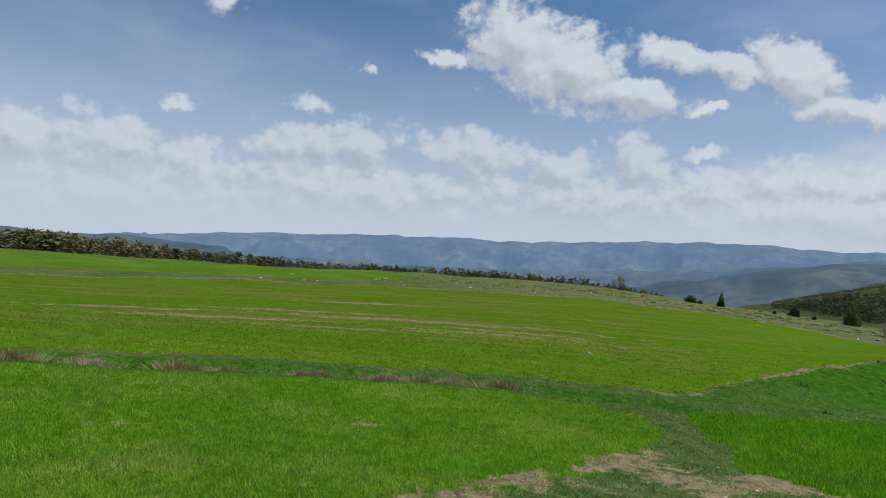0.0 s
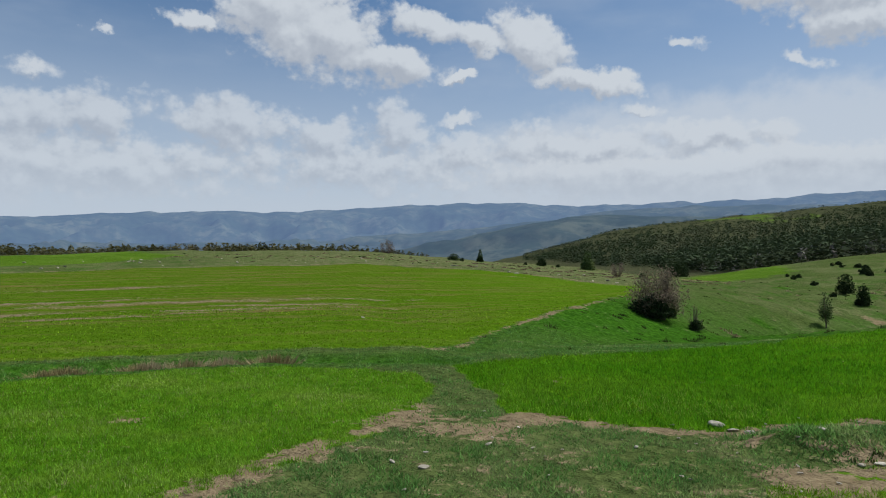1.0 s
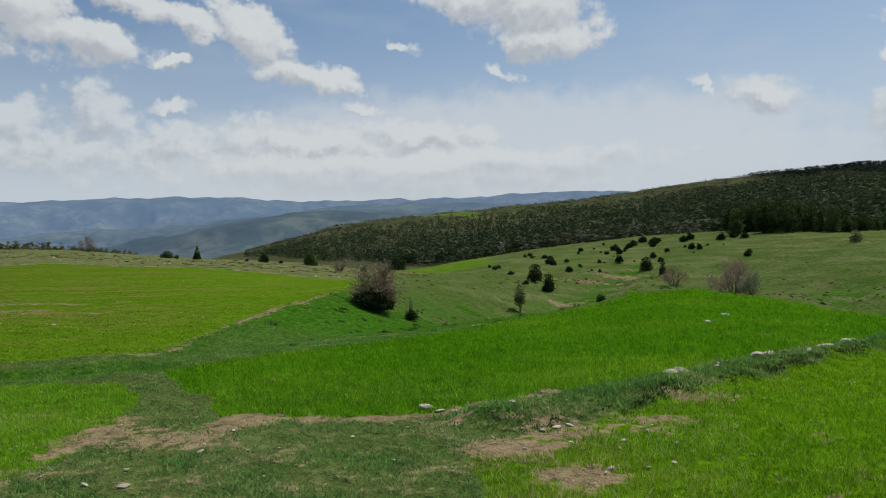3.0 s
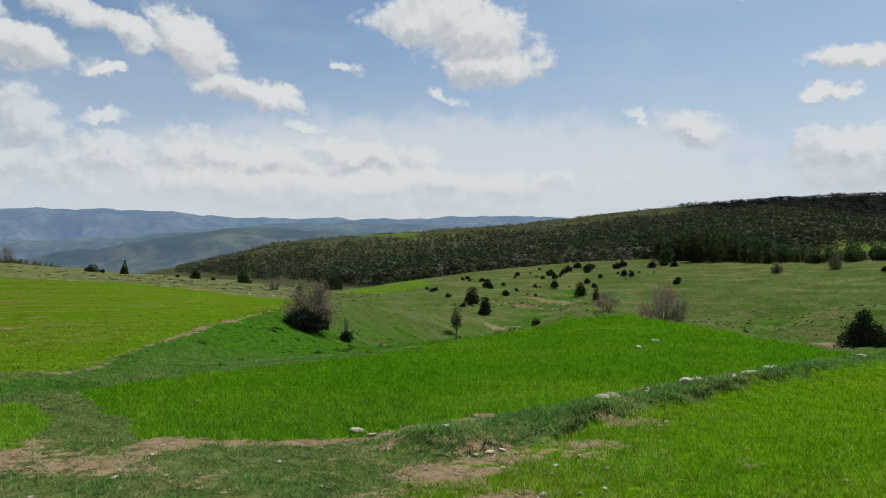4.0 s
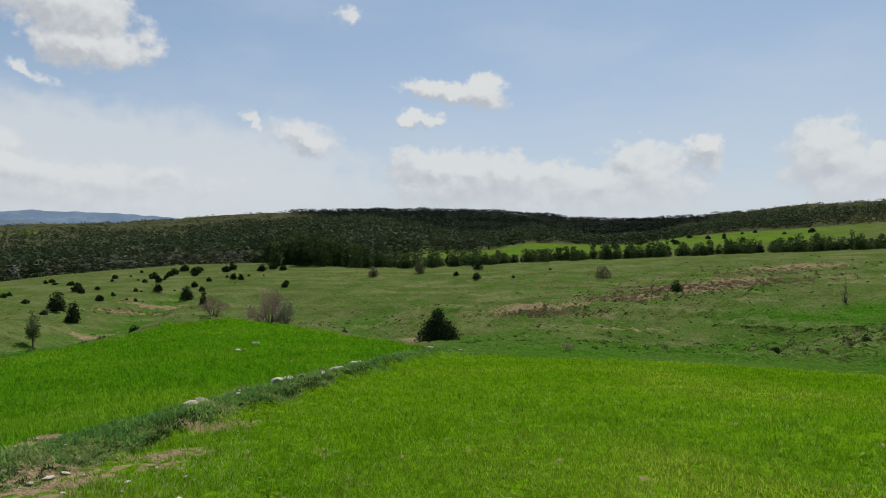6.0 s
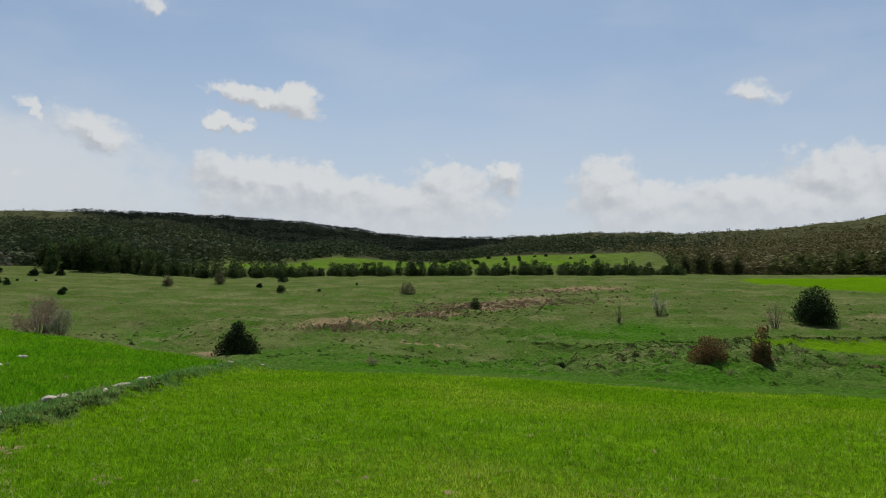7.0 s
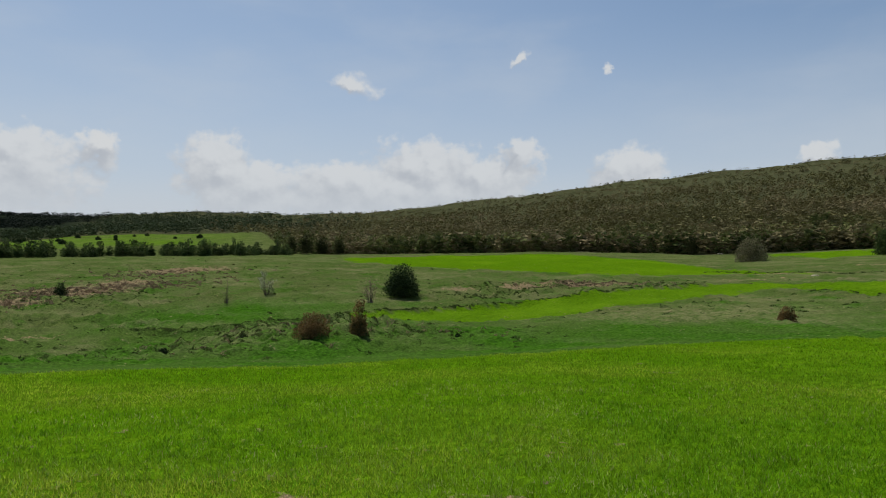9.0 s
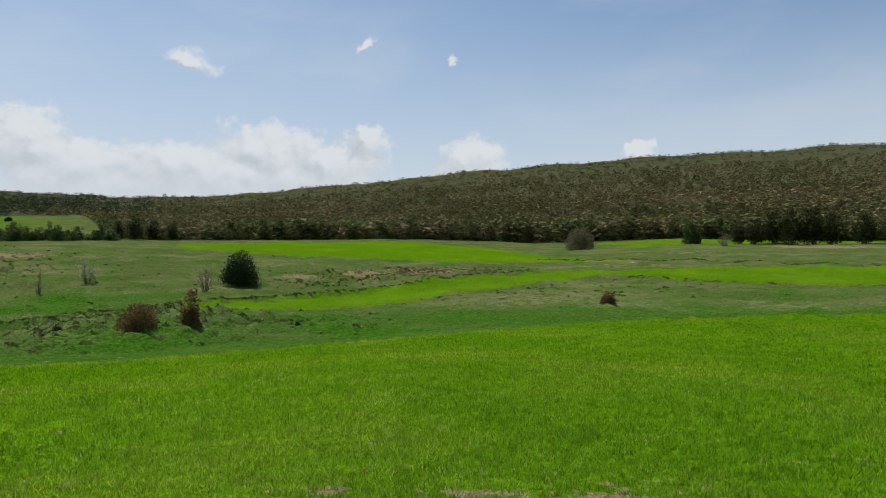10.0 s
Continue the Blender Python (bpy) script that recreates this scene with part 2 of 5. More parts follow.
def ground_material():
    """Pasture, crops, bare soil and woodland floor, blended by what grows at each spot of the plan."""
    mat = bpy.data.materials.new("fields")
    mat.use_nodes = True
    nt = mat.node_tree
    N, L = nt.nodes, nt.links
    bsdf = N["Principled BSDF"]
    bsdf.inputs["Roughness"].default_value = 0.95
    bsdf.inputs["Specular IOR Level"].default_value = 0.0
    pos = N.new("ShaderNodeNewGeometry").outputs["Position"]

    def noise_of(scale, detail=5.0, rough=0.6, stretch=None, distort=0.0):
        v = pos
        if stretch:
            mp = N.new("ShaderNodeMapping")
            mp.inputs["Rotation"].default_value, mp.inputs["Scale"].default_value = (0, 0, radians(stretch[0])), stretch[1]
            L.new(pos, mp.inputs[0])
            v = mp.outputs[0]
        n = N.new("ShaderNodeTexNoise")
        n.inputs["Scale"].default_value, n.inputs["Detail"].default_value, n.inputs["Roughness"].default_value, n.inputs["Distortion"].default_value = scale, detail, rough, distort
        L.new(v, n.inputs["Vector"])
        return n.outputs["Fac"]

    def span(x, lo, hi, a=0.0, b=1.0):
        n = N.new("ShaderNodeMapRange")
        L.new(x, n.inputs[0])
        for i, v in enumerate((lo, hi, a, b), 1):
            n.inputs[i].default_value = v
        return n.outputs[0]

    def mix(f, a, b):
        n = N.new("ShaderNodeMix")
        n.data_type = "RGBA"
        for i, v in ((0, f), (6, a), (7, b)):
            if hasattr(v, "links"):
                L.new(v, n.inputs[i])
            else:
                n.inputs[i].default_value = (*v, 1) if isinstance(v, tuple) else v
        return n.outputs[2]

    def times(a, b):
        n = N.new("ShaderNodeMath")
        n.operation = "MULTIPLY"
        for i, v in enumerate((a, b)):
            if hasattr(v, "links"):
                L.new(v, n.inputs[i])
            else:
                n.inputs[i].default_value = v
        return n.outputs[0]

    def cover(name):
        n = N.new("ShaderNodeAttribute")
        n.attribute_name = name
        return n.outputs["Fac"]

    tiny, small, mid, wide, broad = noise_of(38, 3), noise_of(7), noise_of(1.3), noise_of(0.16), noise_of(0.03)
    # rough pasture: dull green with pale dry blades
    pasture = mix(span(small, 0.38, 0.62), (0.036, 0.058, 0.013), (0.090, 0.120, 0.032))
    pasture = mix(times(span(tiny, 0.5, 0.75), 0.5), pasture, (0.15, 0.185, 0.05))
    pasture = mix(times(span(wide, 0.42, 0.66), 0.75), pasture, (0.120, 0.138, 0.050))
    pasture = mix(times(span(mid, 0.60, 0.75), 0.35), pasture, (0.17, 0.145, 0.09))
    lush = mix(span(small, 0.38, 0.62), (0.022, 0.070, 0.005), (0.054, 0.142, 0.010))
    lush = mix(times(span(mid, 0.5, 0.7), 0.4), lush, (0.055, 0.12, 0.02))
    # the dark end of this tone paints shade in gaps between blades
    crop = mix(span(small, 0.3, 0.7), (0.044, 0.104, 0.002), (0.102, 0.206, 0.004))
    crop = mix(times(span(wide, 0.45, 0.7), 0.5), crop, (0.125, 0.23, 0.006))
    crop = mix(times(span(tiny, 0.5, 0.8), 0.35), crop, (0.12, 0.25, 0.015))
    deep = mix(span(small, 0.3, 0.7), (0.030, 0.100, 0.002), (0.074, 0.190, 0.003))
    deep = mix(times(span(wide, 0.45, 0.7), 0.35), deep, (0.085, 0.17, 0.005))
    rows = noise_of(1.0, 4, 0.6, (10, (0.13, 1.4, 1)), 0.4)
    sparse = mix(span(small, 0.3, 0.7), (0.052, 0.106, 0.004), (0.088, 0.155, 0.007))
    sparse = mix(times(span(rows, 0.47, 0.62), span(broad, 0.35, 0.62, 0.25, 0.85)), sparse, (0.17, 0.125, 0.045))
    soil = mix(span(small, 0.3, 0.7), (0.145, 0.105, 0.058), (0.25, 0.19, 0.11))
    soil = mix(times(span(tiny, 0.5, 0.7), 0.5), soil, (0.34, 0.275, 0.155))
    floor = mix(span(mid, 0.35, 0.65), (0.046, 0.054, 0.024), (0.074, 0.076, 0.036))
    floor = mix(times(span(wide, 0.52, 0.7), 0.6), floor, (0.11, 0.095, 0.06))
    col = mix(cover("lush"), pasture, lush)
    dry = mix(span(small, 0.3, 0.7), (0.13, 0.13, 0.055), (0.21, 0.195, 0.10))
    col = mix(times(cover("dry"), span(mid, 0.35, 0.6)), col, dry)
    col = mix(cover("sparse"), col, sparse)
    col = mix(cover("crop"), col, crop)
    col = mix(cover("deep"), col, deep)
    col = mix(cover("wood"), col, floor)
    # cloud shadow painted near-black onto the ridge's ground
    col = mix(cover("cloud_shade"), col, mix(span(mid, 0.35, 0.65), (0.014, 0.020, 0.012), (0.026, 0.034, 0.020)))
    ragged = N.new("ShaderNodeMath")
    ragged.operation = "ADD"
    L.new(cover("soil"), ragged.inputs[0]), L.new(span(mid, 0.3, 0.7, -0.4, 0.4), ragged.inputs[1])
    fringe = N.new("ShaderNodeMath")
    fringe.operation = "ADD"
    L.new(ragged.outputs[0], fringe.inputs[0]), L.new(span(small, 0.3, 0.7, -0.4, 0.4), fringe.inputs[1])
    col = mix(span(fringe.outputs[0], 0.45, 0.65), col, soil)
    L.new(col, bsdf.inputs["Base Color"])
    b = N.new("ShaderNodeBump")
    b.inputs["Strength"].default_value, b.inputs["Distance"].default_value = 0.8, 0.12
    L.new(small, b.inputs["Height"])
    b2 = N.new("ShaderNodeBump")
    b2.inputs["Strength"].default_value, b2.inputs["Distance"].default_value = 0.6, 0.6
    L.new(mid, b2.inputs["Height"]), L.new(b.outputs[0], b2.inputs["Normal"]), L.new(b2.outputs[0], bsdf.inputs["Normal"])
    return mat


def backdrop_material():
    """Far mountains; a blue glow of their surface stands in for haze."""
    mat = bpy.data.materials.new("far_mountains")
    mat.use_nodes = True
    nt = mat.node_tree
    N, L = nt.nodes, nt.links
    bsdf = N["Principled BSDF"]
    bsdf.inputs["Roughness"].default_value, bsdf.inputs["Specular IOR Level"].default_value = 1.0, 0.0
    geo = N.new("ShaderNodeNewGeometry")
    ns = []
    for scale, detail in ((0.0045, 7), (0.02, 4)):
        n = N.new("ShaderNodeTexNoise")
        n.inputs["Scale"].default_value, n.inputs["Detail"].default_value, n.inputs["Roughness"].default_value = scale, detail, 0.65
        L.new(geo.outputs["Position"], n.inputs["Vector"])
        r = N.new("ShaderNodeMapRange")
        L.new(n.outputs["Fac"], r.inputs[0])
        r.inputs[1].default_value, r.inputs[2].default_value = 0.42, 0.6
        ns.append(r.outputs[0])
    m1, m2 = N.new("ShaderNodeMix"), N.new("ShaderNodeMix")
    for m, f in ((m1, ns[0]), (m2, ns[1])):
        m.data_type = "RGBA"
        L.new(f, m.inputs[0])
    m1.inputs[6].default_value, m1.inputs[7].default_value = (0.026, 0.040, 0.032, 1), (0.085, 0.095, 0.065, 1)
    L.new(m1.outputs[2], m2.inputs[6])
    m2.inputs[7].default_value = (0.035, 0.052, 0.038, 1)
    L.new(m2.outputs[2], bsdf.inputs["Base Color"])
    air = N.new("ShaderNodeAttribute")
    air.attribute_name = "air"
    # emission paints the haze, stronger on chains farther off
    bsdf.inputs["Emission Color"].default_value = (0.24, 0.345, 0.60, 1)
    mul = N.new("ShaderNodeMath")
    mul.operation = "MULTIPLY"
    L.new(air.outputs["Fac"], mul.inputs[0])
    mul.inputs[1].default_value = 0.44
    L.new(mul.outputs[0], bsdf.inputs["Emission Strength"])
    return mat


GROUND = ground_material()
BACKDROP = backdrop_material()
CROP = material("young_wheat", (0.168, 0.335, 0.006), (0.094, 0.215, 0.004), (0.33, 0.40, 0.035), 3.0, 0.25, 0.7, 0, 0.6, 0.5)
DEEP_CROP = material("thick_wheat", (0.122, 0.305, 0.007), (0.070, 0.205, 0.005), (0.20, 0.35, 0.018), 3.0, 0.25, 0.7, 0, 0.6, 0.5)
THIN_CROP = material("thin_wheat", (0.200, 0.400, 0.022), (0.125, 0.28, 0.012), (0.33, 0.43, 0.07), 3.0, 0.6, 0.7, 0, 0.5, 0.5)
PALE = material("pale_blades", (0.40, 0.42, 0.14), (0.28, 0.32, 0.08), (0.5, 0.47, 0.22), 3.0, 0.6, 0.7, 0, 0.4, 0.5)
GRASS = material("meadow_grass", (0.155, 0.300, 0.066), (0.085, 0.19, 0.044), (0.31, 0.36, 0.13), 3.0, 1.3, 0.8, 0, 0.5, 0.5)
TUFT = material("tussock_grass", (0.060, 0.092, 0.022), (0.034, 0.058, 0.015), (0.105, 0.12, 0.042), 3.0, 0.4, 0.85, 0, 0.4, 0.3)
SCRUB = material("dry_scrub", (0.29, 0.215, 0.13), (0.16, 0.115, 0.07), (0.40, 0.31, 0.20), 3.0, 0.4, 0.9, 0, 0.45, 0.25)
DRY = material("dry_grass", (0.38, 0.30, 0.14), (0.23, 0.18, 0.085), (0.46, 0.38, 0.24), 5.0, 0.7, 0.9, 0, 0.35, 0.2)
STONE = material("limestone", (0.44, 0.39, 0.30), (0.26, 0.23, 0.18), (0.58, 0.52, 0.42), 14.0, 3.0, 0.95, 0.5, 0, 0, 0.2)
BARK = material("bark", (0.13, 0.10, 0.08), (0.07, 0.055, 0.045), (0.20, 0.17, 0.14), 20.0, 2.0, 0.95, 0.6)
JUNIPER = material("juniper_green", (0.030, 0.050, 0.018), (0.014, 0.026, 0.010), (0.055, 0.075, 0.026), 5.0, 1.2, 0.85, 0, 0.45, 0.15, 0.2)
PINE = material("pine_green", (0.066, 0.100, 0.030), (0.036, 0.060, 0.020), (0.12, 0.145, 0.05), 2.0, 0.5, 0.85, 0, 0.45, 0.25, 0.3)
BROWN = material("brown_buds", (0.23, 0.175, 0.125), (0.14, 0.105, 0.08), (0.32, 0.25, 0.17), 6.0, 1.5, 0.9, 0, 0.4, 0.3, 0.15)
PINK = material("pinkish_buds", (0.30, 0.195, 0.165), (0.17, 0.115, 0.105), (0.40, 0.28, 0.23), 6.0, 1.5, 0.9, 0, 0.4, 0.3, 0.15)
BLOSSOM = material("pale_blossom", (0.34, 0.36, 0.20), (0.18, 0.22, 0.09), (0.5, 0.5, 0.4), 6.0, 1.5, 0.9, 0, 0.4, 0.3)
RUSTY = material("rusty_juniper", (0.22, 0.135, 0.052), (0.095, 0.08, 0.034), (0.31, 0.185, 0.08), 5.0, 1.5, 0.9, 0, 0.4, 0.25, 0.15)
OLIVE = material("olive_leaves", (0.18, 0.17, 0.09), (0.10, 0.105, 0.05), (0.26, 0.23, 0.14), 5.0, 1.2, 0.9, 0, 0.4, 0.3, 0.2)
FRESH = material("fresh_leaves", (0.075, 0.105, 0.04), (0.04, 0.06, 0.022), (0.11, 0.14, 0.06), 6.0, 1.2, 0.85, 0, 0.4, 0.25)
WOODS = material("hill_woods", (0.058, 0.080, 0.035), (0.038, 0.056, 0.026), (0.092, 0.102, 0.054), 0.09, 0.012, 0.9, 0, 0.34, 0.16)
GREEN_OAK = material("green_oaks", (0.085, 0.105, 0.030), (0.048, 0.064, 0.020), (0.14, 0.15, 0.05), 0.4, 0.03, 0.9, 0, 0.4, 0.3)
BARE = material("bare_trees", (0.26, 0.24, 0.21), (0.17, 0.155, 0.14), (0.34, 0.31, 0.27), 0.4, 0.05, 0.95, 0, 0.35, 0.2)
OAK = material("dark_oak_leaves", (0.042, 0.050, 0.016), (0.022, 0.028, 0.010), (0.075, 0.075, 0.03), 1.2, 0.3, 0.9, 0, 0.45, 0.2, 0.2)
VERGE = material("verge_grass", (0.165, 0.315, 0.064), (0.095, 0.205, 0.044), (0.28, 0.36, 0.11), 3.0, 0.6, 0.85, 0, 0.5, 0.4)
# hill woods with a cloud's shadow painted into their colour
SHADED_WOODS = material("cloud_shaded_woods", (0.018, 0.028, 0.018), (0.010, 0.016, 0.012), (0.028, 0.038, 0.022), 0.6, 0.02, 0.9, 0, 0.4, 0.1)
BELT = material("oak_scrub", (0.138, 0.128, 0.050), (0.084, 0.082, 0.033), (0.215, 0.172, 0.095), 0.11, 0.018, 0.9, 0, 0.32, 0.18)

# ---- the lie of the land ----
# Each line of the land (field edge, gully, crest, skyline) as bearing in degrees, distance in metres, slope of sight in degrees from a standing eye.
EYE = 1.6
LAND_LINES = [
    # flat shelf of the near fields
    [(-33, 8.5, -10.9), (15, 8.5, -11.0), (30, 8.5, -11.2), (50, 8.5, -10.9), (75, 8.5, -10.6), (110, 8.5, -10.4), (150, 8.5, -10.6), (172, 8.5, -10.4), (250, 8.5, -10)],
    # first break of slope: ditch, then far edge of the near crops
    [(-33, 14, -6.4), (-16, 13.3, -6.8), (4, 13.2, -6.7), (12, 12.8, -7.1), (19, 12.5, -7.3), (30, 14.3, -6.5), (40.5, 17, -5.65), (49, 22, -4.4), (54, 25, -3.75), (57, 27, -2.95), (60, 28, -2.6), (64, 27, -3.0), (68.6, 25, -3.7), (76, 20, -4.8),
     (79, 18, -5.65), (92, 17.5, -5.95), (105, 17, -6.3), (114, 16.5, -6.55), (131, 18, -5.9), (143.5, 21, -5.0), (157, 24, -4.25), (172, 28, -3.65), (250, 30, -3)],
    # gully floor and foot of the banks
    [(-33, 16, -5.5), (12, 15.5, -5.75), (17, 14.3, -6.2), (20, 15.2, -6.5), (28, 17.5, -5.9), (36, 24, -5.5), (44, 32, -5.0), (50, 38, -4.4), (57, 50, -3.6), (61, 50, -4.2), (68, 45, -4.7), (76, 36, -5.2), (85, 31, -5.4), (95, 33, -5.8),
     (105, 30, -6.1), (114, 28, -6.4), (131, 30, -5.7), (143.5, 34, -4.8), (157, 36, -4.2), (172, 40, -3.6), (250, 50, -2)],
    # terrace edge of the upper field, spur, mound
    [(-33, 30, -2.7), (0, 30, -2.0), (12, 28, -2.3), (17, 18, -5.0), (20, 18, -5.4), (23, 19, -4.5), (28.3, 24, -3.0), (33.4, 31, -1.75), (37, 39, -1.35), (40, 44, -1.6), (44, 50, -2.2), (48, 56, -2.6), (52, 58, -3.2), (57, 62, -3.3),
     (60, 62, -3.3), (68, 60, -3.6), (76, 50, -4.3), (85, 44, -4.5), (95, 46, -4.8), (103, 36, -5.75), (109.3, 37, -4.0), (117, 37, -2.95), (124, 38, -4.1), (131, 40, -4.3), (143.5, 46, -3.3), (157, 48, -2.6), (172, 55, -2.3), (250, 70, -1)],
    # upper field's far edge, side valley, strip field
    [(-32, 62, -0.8), (-17, 72, 0.1), (1, 76, 0.56), (12, 78, 0.72), (23, 74, 0.15), (33, 58, -1.1), (37, 58, -1.25), (40, 62, -1.9), (44, 68, -2.6), (48, 70, -3.0), (52, 75, -2.9), (60, 80, -2.6), (68, 78, -2.8), (76, 66, -3.0), (85, 60, -3.0),
     (95, 60, -3.0), (105, 50, -4.2), (110, 48, -3.9), (116, 48, -3.5), (121, 50, -3.2), (131, 52, -3.4), (140, 56, -2.35), (157.5, 62, -1.45), (172, 68, -1.75), (250, 90, 0)],
    # crest of the fields and of the meadow opposite
    [(-33, 112, 1.05), (-12, 120, 1.45), (-4, 124, 1.85), (11, 126, 1.9), (14, 126, 1.75), (22, 124, 1.0), (30.7, 114, 0.38), (34, 106, -0.15), (37, 112, -0.5), (40, 130, -0.35), (49.5, 150, 0.95), (57, 155, 1.65), (63, 150, 1.85), (70, 132, 1.4),
     (76, 120, 0.9), (85, 115, 1.42), (101, 116, 1.9), (112, 116, 2.0), (117, 120, 2.0), (126, 130, 2.1), (135, 135, 2.15), (143, 134, 1.6), (148, 128, 1.2), (157, 136, 1.6), (172, 140, 1.2), (250, 150, 2)],
    # ground behind the crest, foot of the woods
    [(-33, 200, 0.8), (0, 220, 0.4), (13, 220, 0.3), (22, 210, -0.3), (30, 220, -1.0), (36, 220, -0.9), (40, 230, -0.4), (49, 240, 0.9), (57, 240, 1.5), (63, 230, 1.8), (76, 200, 1.5), (85, 230, 1.9), (100, 240, 2.2), (112, 240, 2.3),
     (117, 250, 2.3), (126, 230, 2.35), (135, 230, 2.4), (146, 210, 2.1), (157, 210, 2.2), (172, 190, 1.3), (250, 250, 2.5)],
    # middle slopes
    [(-33, 600, -1), (0, 600, -1.5), (22, 700, -0.6), (30, 600, 0.2), (36, 500, 0.8), (45, 520, 2.0), (57, 560, 3.2), (63, 620, 4.6), (67, 640, 5.15), (71, 620, 5.25), (75, 600, 5.1), (78, 580, 4.2), (80.2, 560, 3.4), (82.4, 560, 3.95), (84.6, 560, 4.3), (87, 540, 4.0), (90, 500, 3.3), (93, 470, 3.1), (100, 450, 3.75), (110, 450, 3.95), (117, 420, 3.7), (126, 420, 4.2),
     (135, 420, 4.7), (146, 420, 5.2), (157, 420, 5.4), (172, 400, 5.2), (250, 500, 4)],
    # the valley behind the wooded spurs
    [(-33, 850, -1.1), (22, 900, 0.2), (30, 850, 1.5), (33, 850, 2.2), (36, 850, 2.7), (45, 900, 3.7), (57, 900, 4.4), (63, 900, 5.1), (67, 850, 4.6), (72, 820, 4.0), (78, 800, 3.6), (85, 800, 3.4), (90, 800, 3.2), (95, 800, 3.6), (100, 800, 4.6), (108, 800, 4.9), (113, 760, 4.7), (122, 720, 5.2), (128.6, 700, 5.8),
     (140, 650, 6.6), (148.4, 650, 7.1), (157, 650, 7.3), (170, 650, 7.0), (250, 750, 4.6)],
    # skyline of the wooded hills
    [(-33, 1100, -1.2), (16, 1100, -1.0), (27, 1100, 1.7), (30, 1110, 2.5), (33, 1130, 3.3), (36.5, 1150, 3.75), (40.4, 1170, 4.05), (46, 1200, 4.4), (57, 1200, 5.25), (63, 1200, 5.85), (66, 1180, 6.02), (70, 1150, 6.15), (75, 1120, 6.22), (79.4, 1110, 6.15), (82, 1100, 6.05), (86, 1080, 5.7), (91, 1050, 4.95), (97, 1100, 4.95), (105, 1100, 5.6), (108, 1080, 5.65),
     (113, 1000, 5.45), (122, 950, 5.9), (128.6, 900, 6.65), (140, 850, 7.75), (148.4, 850, 8.25), (157, 850, 8.55), (170, 850, 8.3), (250, 1000, 5)],
    # backs of the hills
    [(-33, 1700, -1.2), (16, 1700, -0.8), (28, 1600, 0.2), (45, 1700, 2.5), (63, 1700, 3.5), (82, 1650, 3.6), (91, 1600, 4.3), (94, 1600, 4.9), (98, 1600, 4.4), (113, 1500, 3.5), (140, 1400, 4.5), (170, 1400, 5), (250, 1600, 3)],
]
N_AZ, N_R, R_MIN, R_MAX = 1440, 640, 0.5, 1700.0
LOG_A, LOG_B = math.log(R_MIN), math.log(R_MAX)


def smooth(a, sigma, axis, wrap=False):
    n = int(3 * sigma) + 1
    k = np.exp(-0.5 * (np.arange(-n, n + 1) / sigma) ** 2)
    k /= k.sum()
    pad = [(0, 0)] * a.ndim
    pad[axis] = (n, n)
    b = np.pad(a, pad, mode="wrap" if wrap else "edge")
    return sum(w * np.take(b, range(i, i + a.shape[axis]), axis) for i, w in enumerate(k))


def land_table():
    az = np.arange(N_AZ) * 360 / N_AZ
    rs, zs = [np.zeros(N_AZ), np.full(N_AZ, 3.0)], [np.full(N_AZ, -0.02), np.full(N_AZ, -0.01)]
    for line in LAND_LINES:
        a = np.array([p[0] for p in line], float)
        r = smooth(np.interp(az, a, [p[1] for p in line], period=360), 5, 0, True)
        e = smooth(np.interp(az, a, [p[2] for p in line], period=360), 5, 0, True)
        rs.append(r), zs.append(EYE + r * np.tan(np.radians(e)))
    rs, zs = np.array(rs), np.array(zs)
    grid = np.exp(np.linspace(LOG_A, LOG_B, N_R))
    table = np.stack([np.interp(grid, rs[:, j], zs[:, j]) for j in range(N_AZ)])
    return smooth(table, 2.0, 1)


LAND = land_table()


def wave(x, y, size, seed):
    """Cheap smooth noise of about one metre's amplitude, by sines of irregular directions."""
    rng = np.random.RandomState(seed)
    x, y = np.asarray(x, np.float32), np.asarray(y, np.float32)
    out = np.float32(0.0)
    for k in range(7):
        a, ph, s = rng.uniform(0, 6.283), rng.uniform(0, 6.283), size * rng.uniform(0.55, 1.6)
        c, d = math.cos(a), math.sin(a)
        out = out + np.sin(x * np.float32(c * 6.283 / s) + y * np.float32(d * 6.283 / s) + np.float32(ph) + np.float32(1.7) * np.sin(x * np.float32(d * 3.9 / s) - y * np.float32(c * 3.9 / s) + np.float32(k)))
    return out / np.float32(4.0)


def polar(x, y):
    return np.degrees(np.arctan2(x, y)), np.hypot(x, y)


def height(x, y):
    x, y = np.asarray(x, float), np.asarray(y, float)
    az, r = polar(x, y)
    u = (az % 360) * N_AZ / 360
    v = (np.log(np.clip(r, R_MIN, R_MAX)) - LOG_A) / (LOG_B - LOG_A) * (N_R - 1)
    i, j = np.floor(u).astype(int) % N_AZ, np.clip(np.floor(v).astype(int), 0, N_R - 2)
    fu, fv = u - np.floor(u), v - j
    i2 = (i + 1) % N_AZ
    z = (LAND[i, j] * (1 - fu) + LAND[i2, j] * fu) * (1 - fv) + (LAND[i, j + 1] * (1 - fu) + LAND[i2, j + 1] * fu) * fv
    ramp = np.clip((r - 2) / 6, 0, 1)
    z = z + ramp * (0.02 * wave(x, y, 3.0, 1) + np.clip(r / 150, 0, 0.6) * 0.22 * wave(x, y, 14, 2) * np.clip((r - 25) / 40, 0, 1))
    z = z + 0.012 * wave(x, y, 0.8, 3) * np.clip(1.5 - r / 20, 0, 1)
    z = z + np.clip((r - 300) / 600, 0, 1) * (2.2 * wave(x, y, 110, 4) + 0.8 * wave(x, y, 40, 5))
    return z


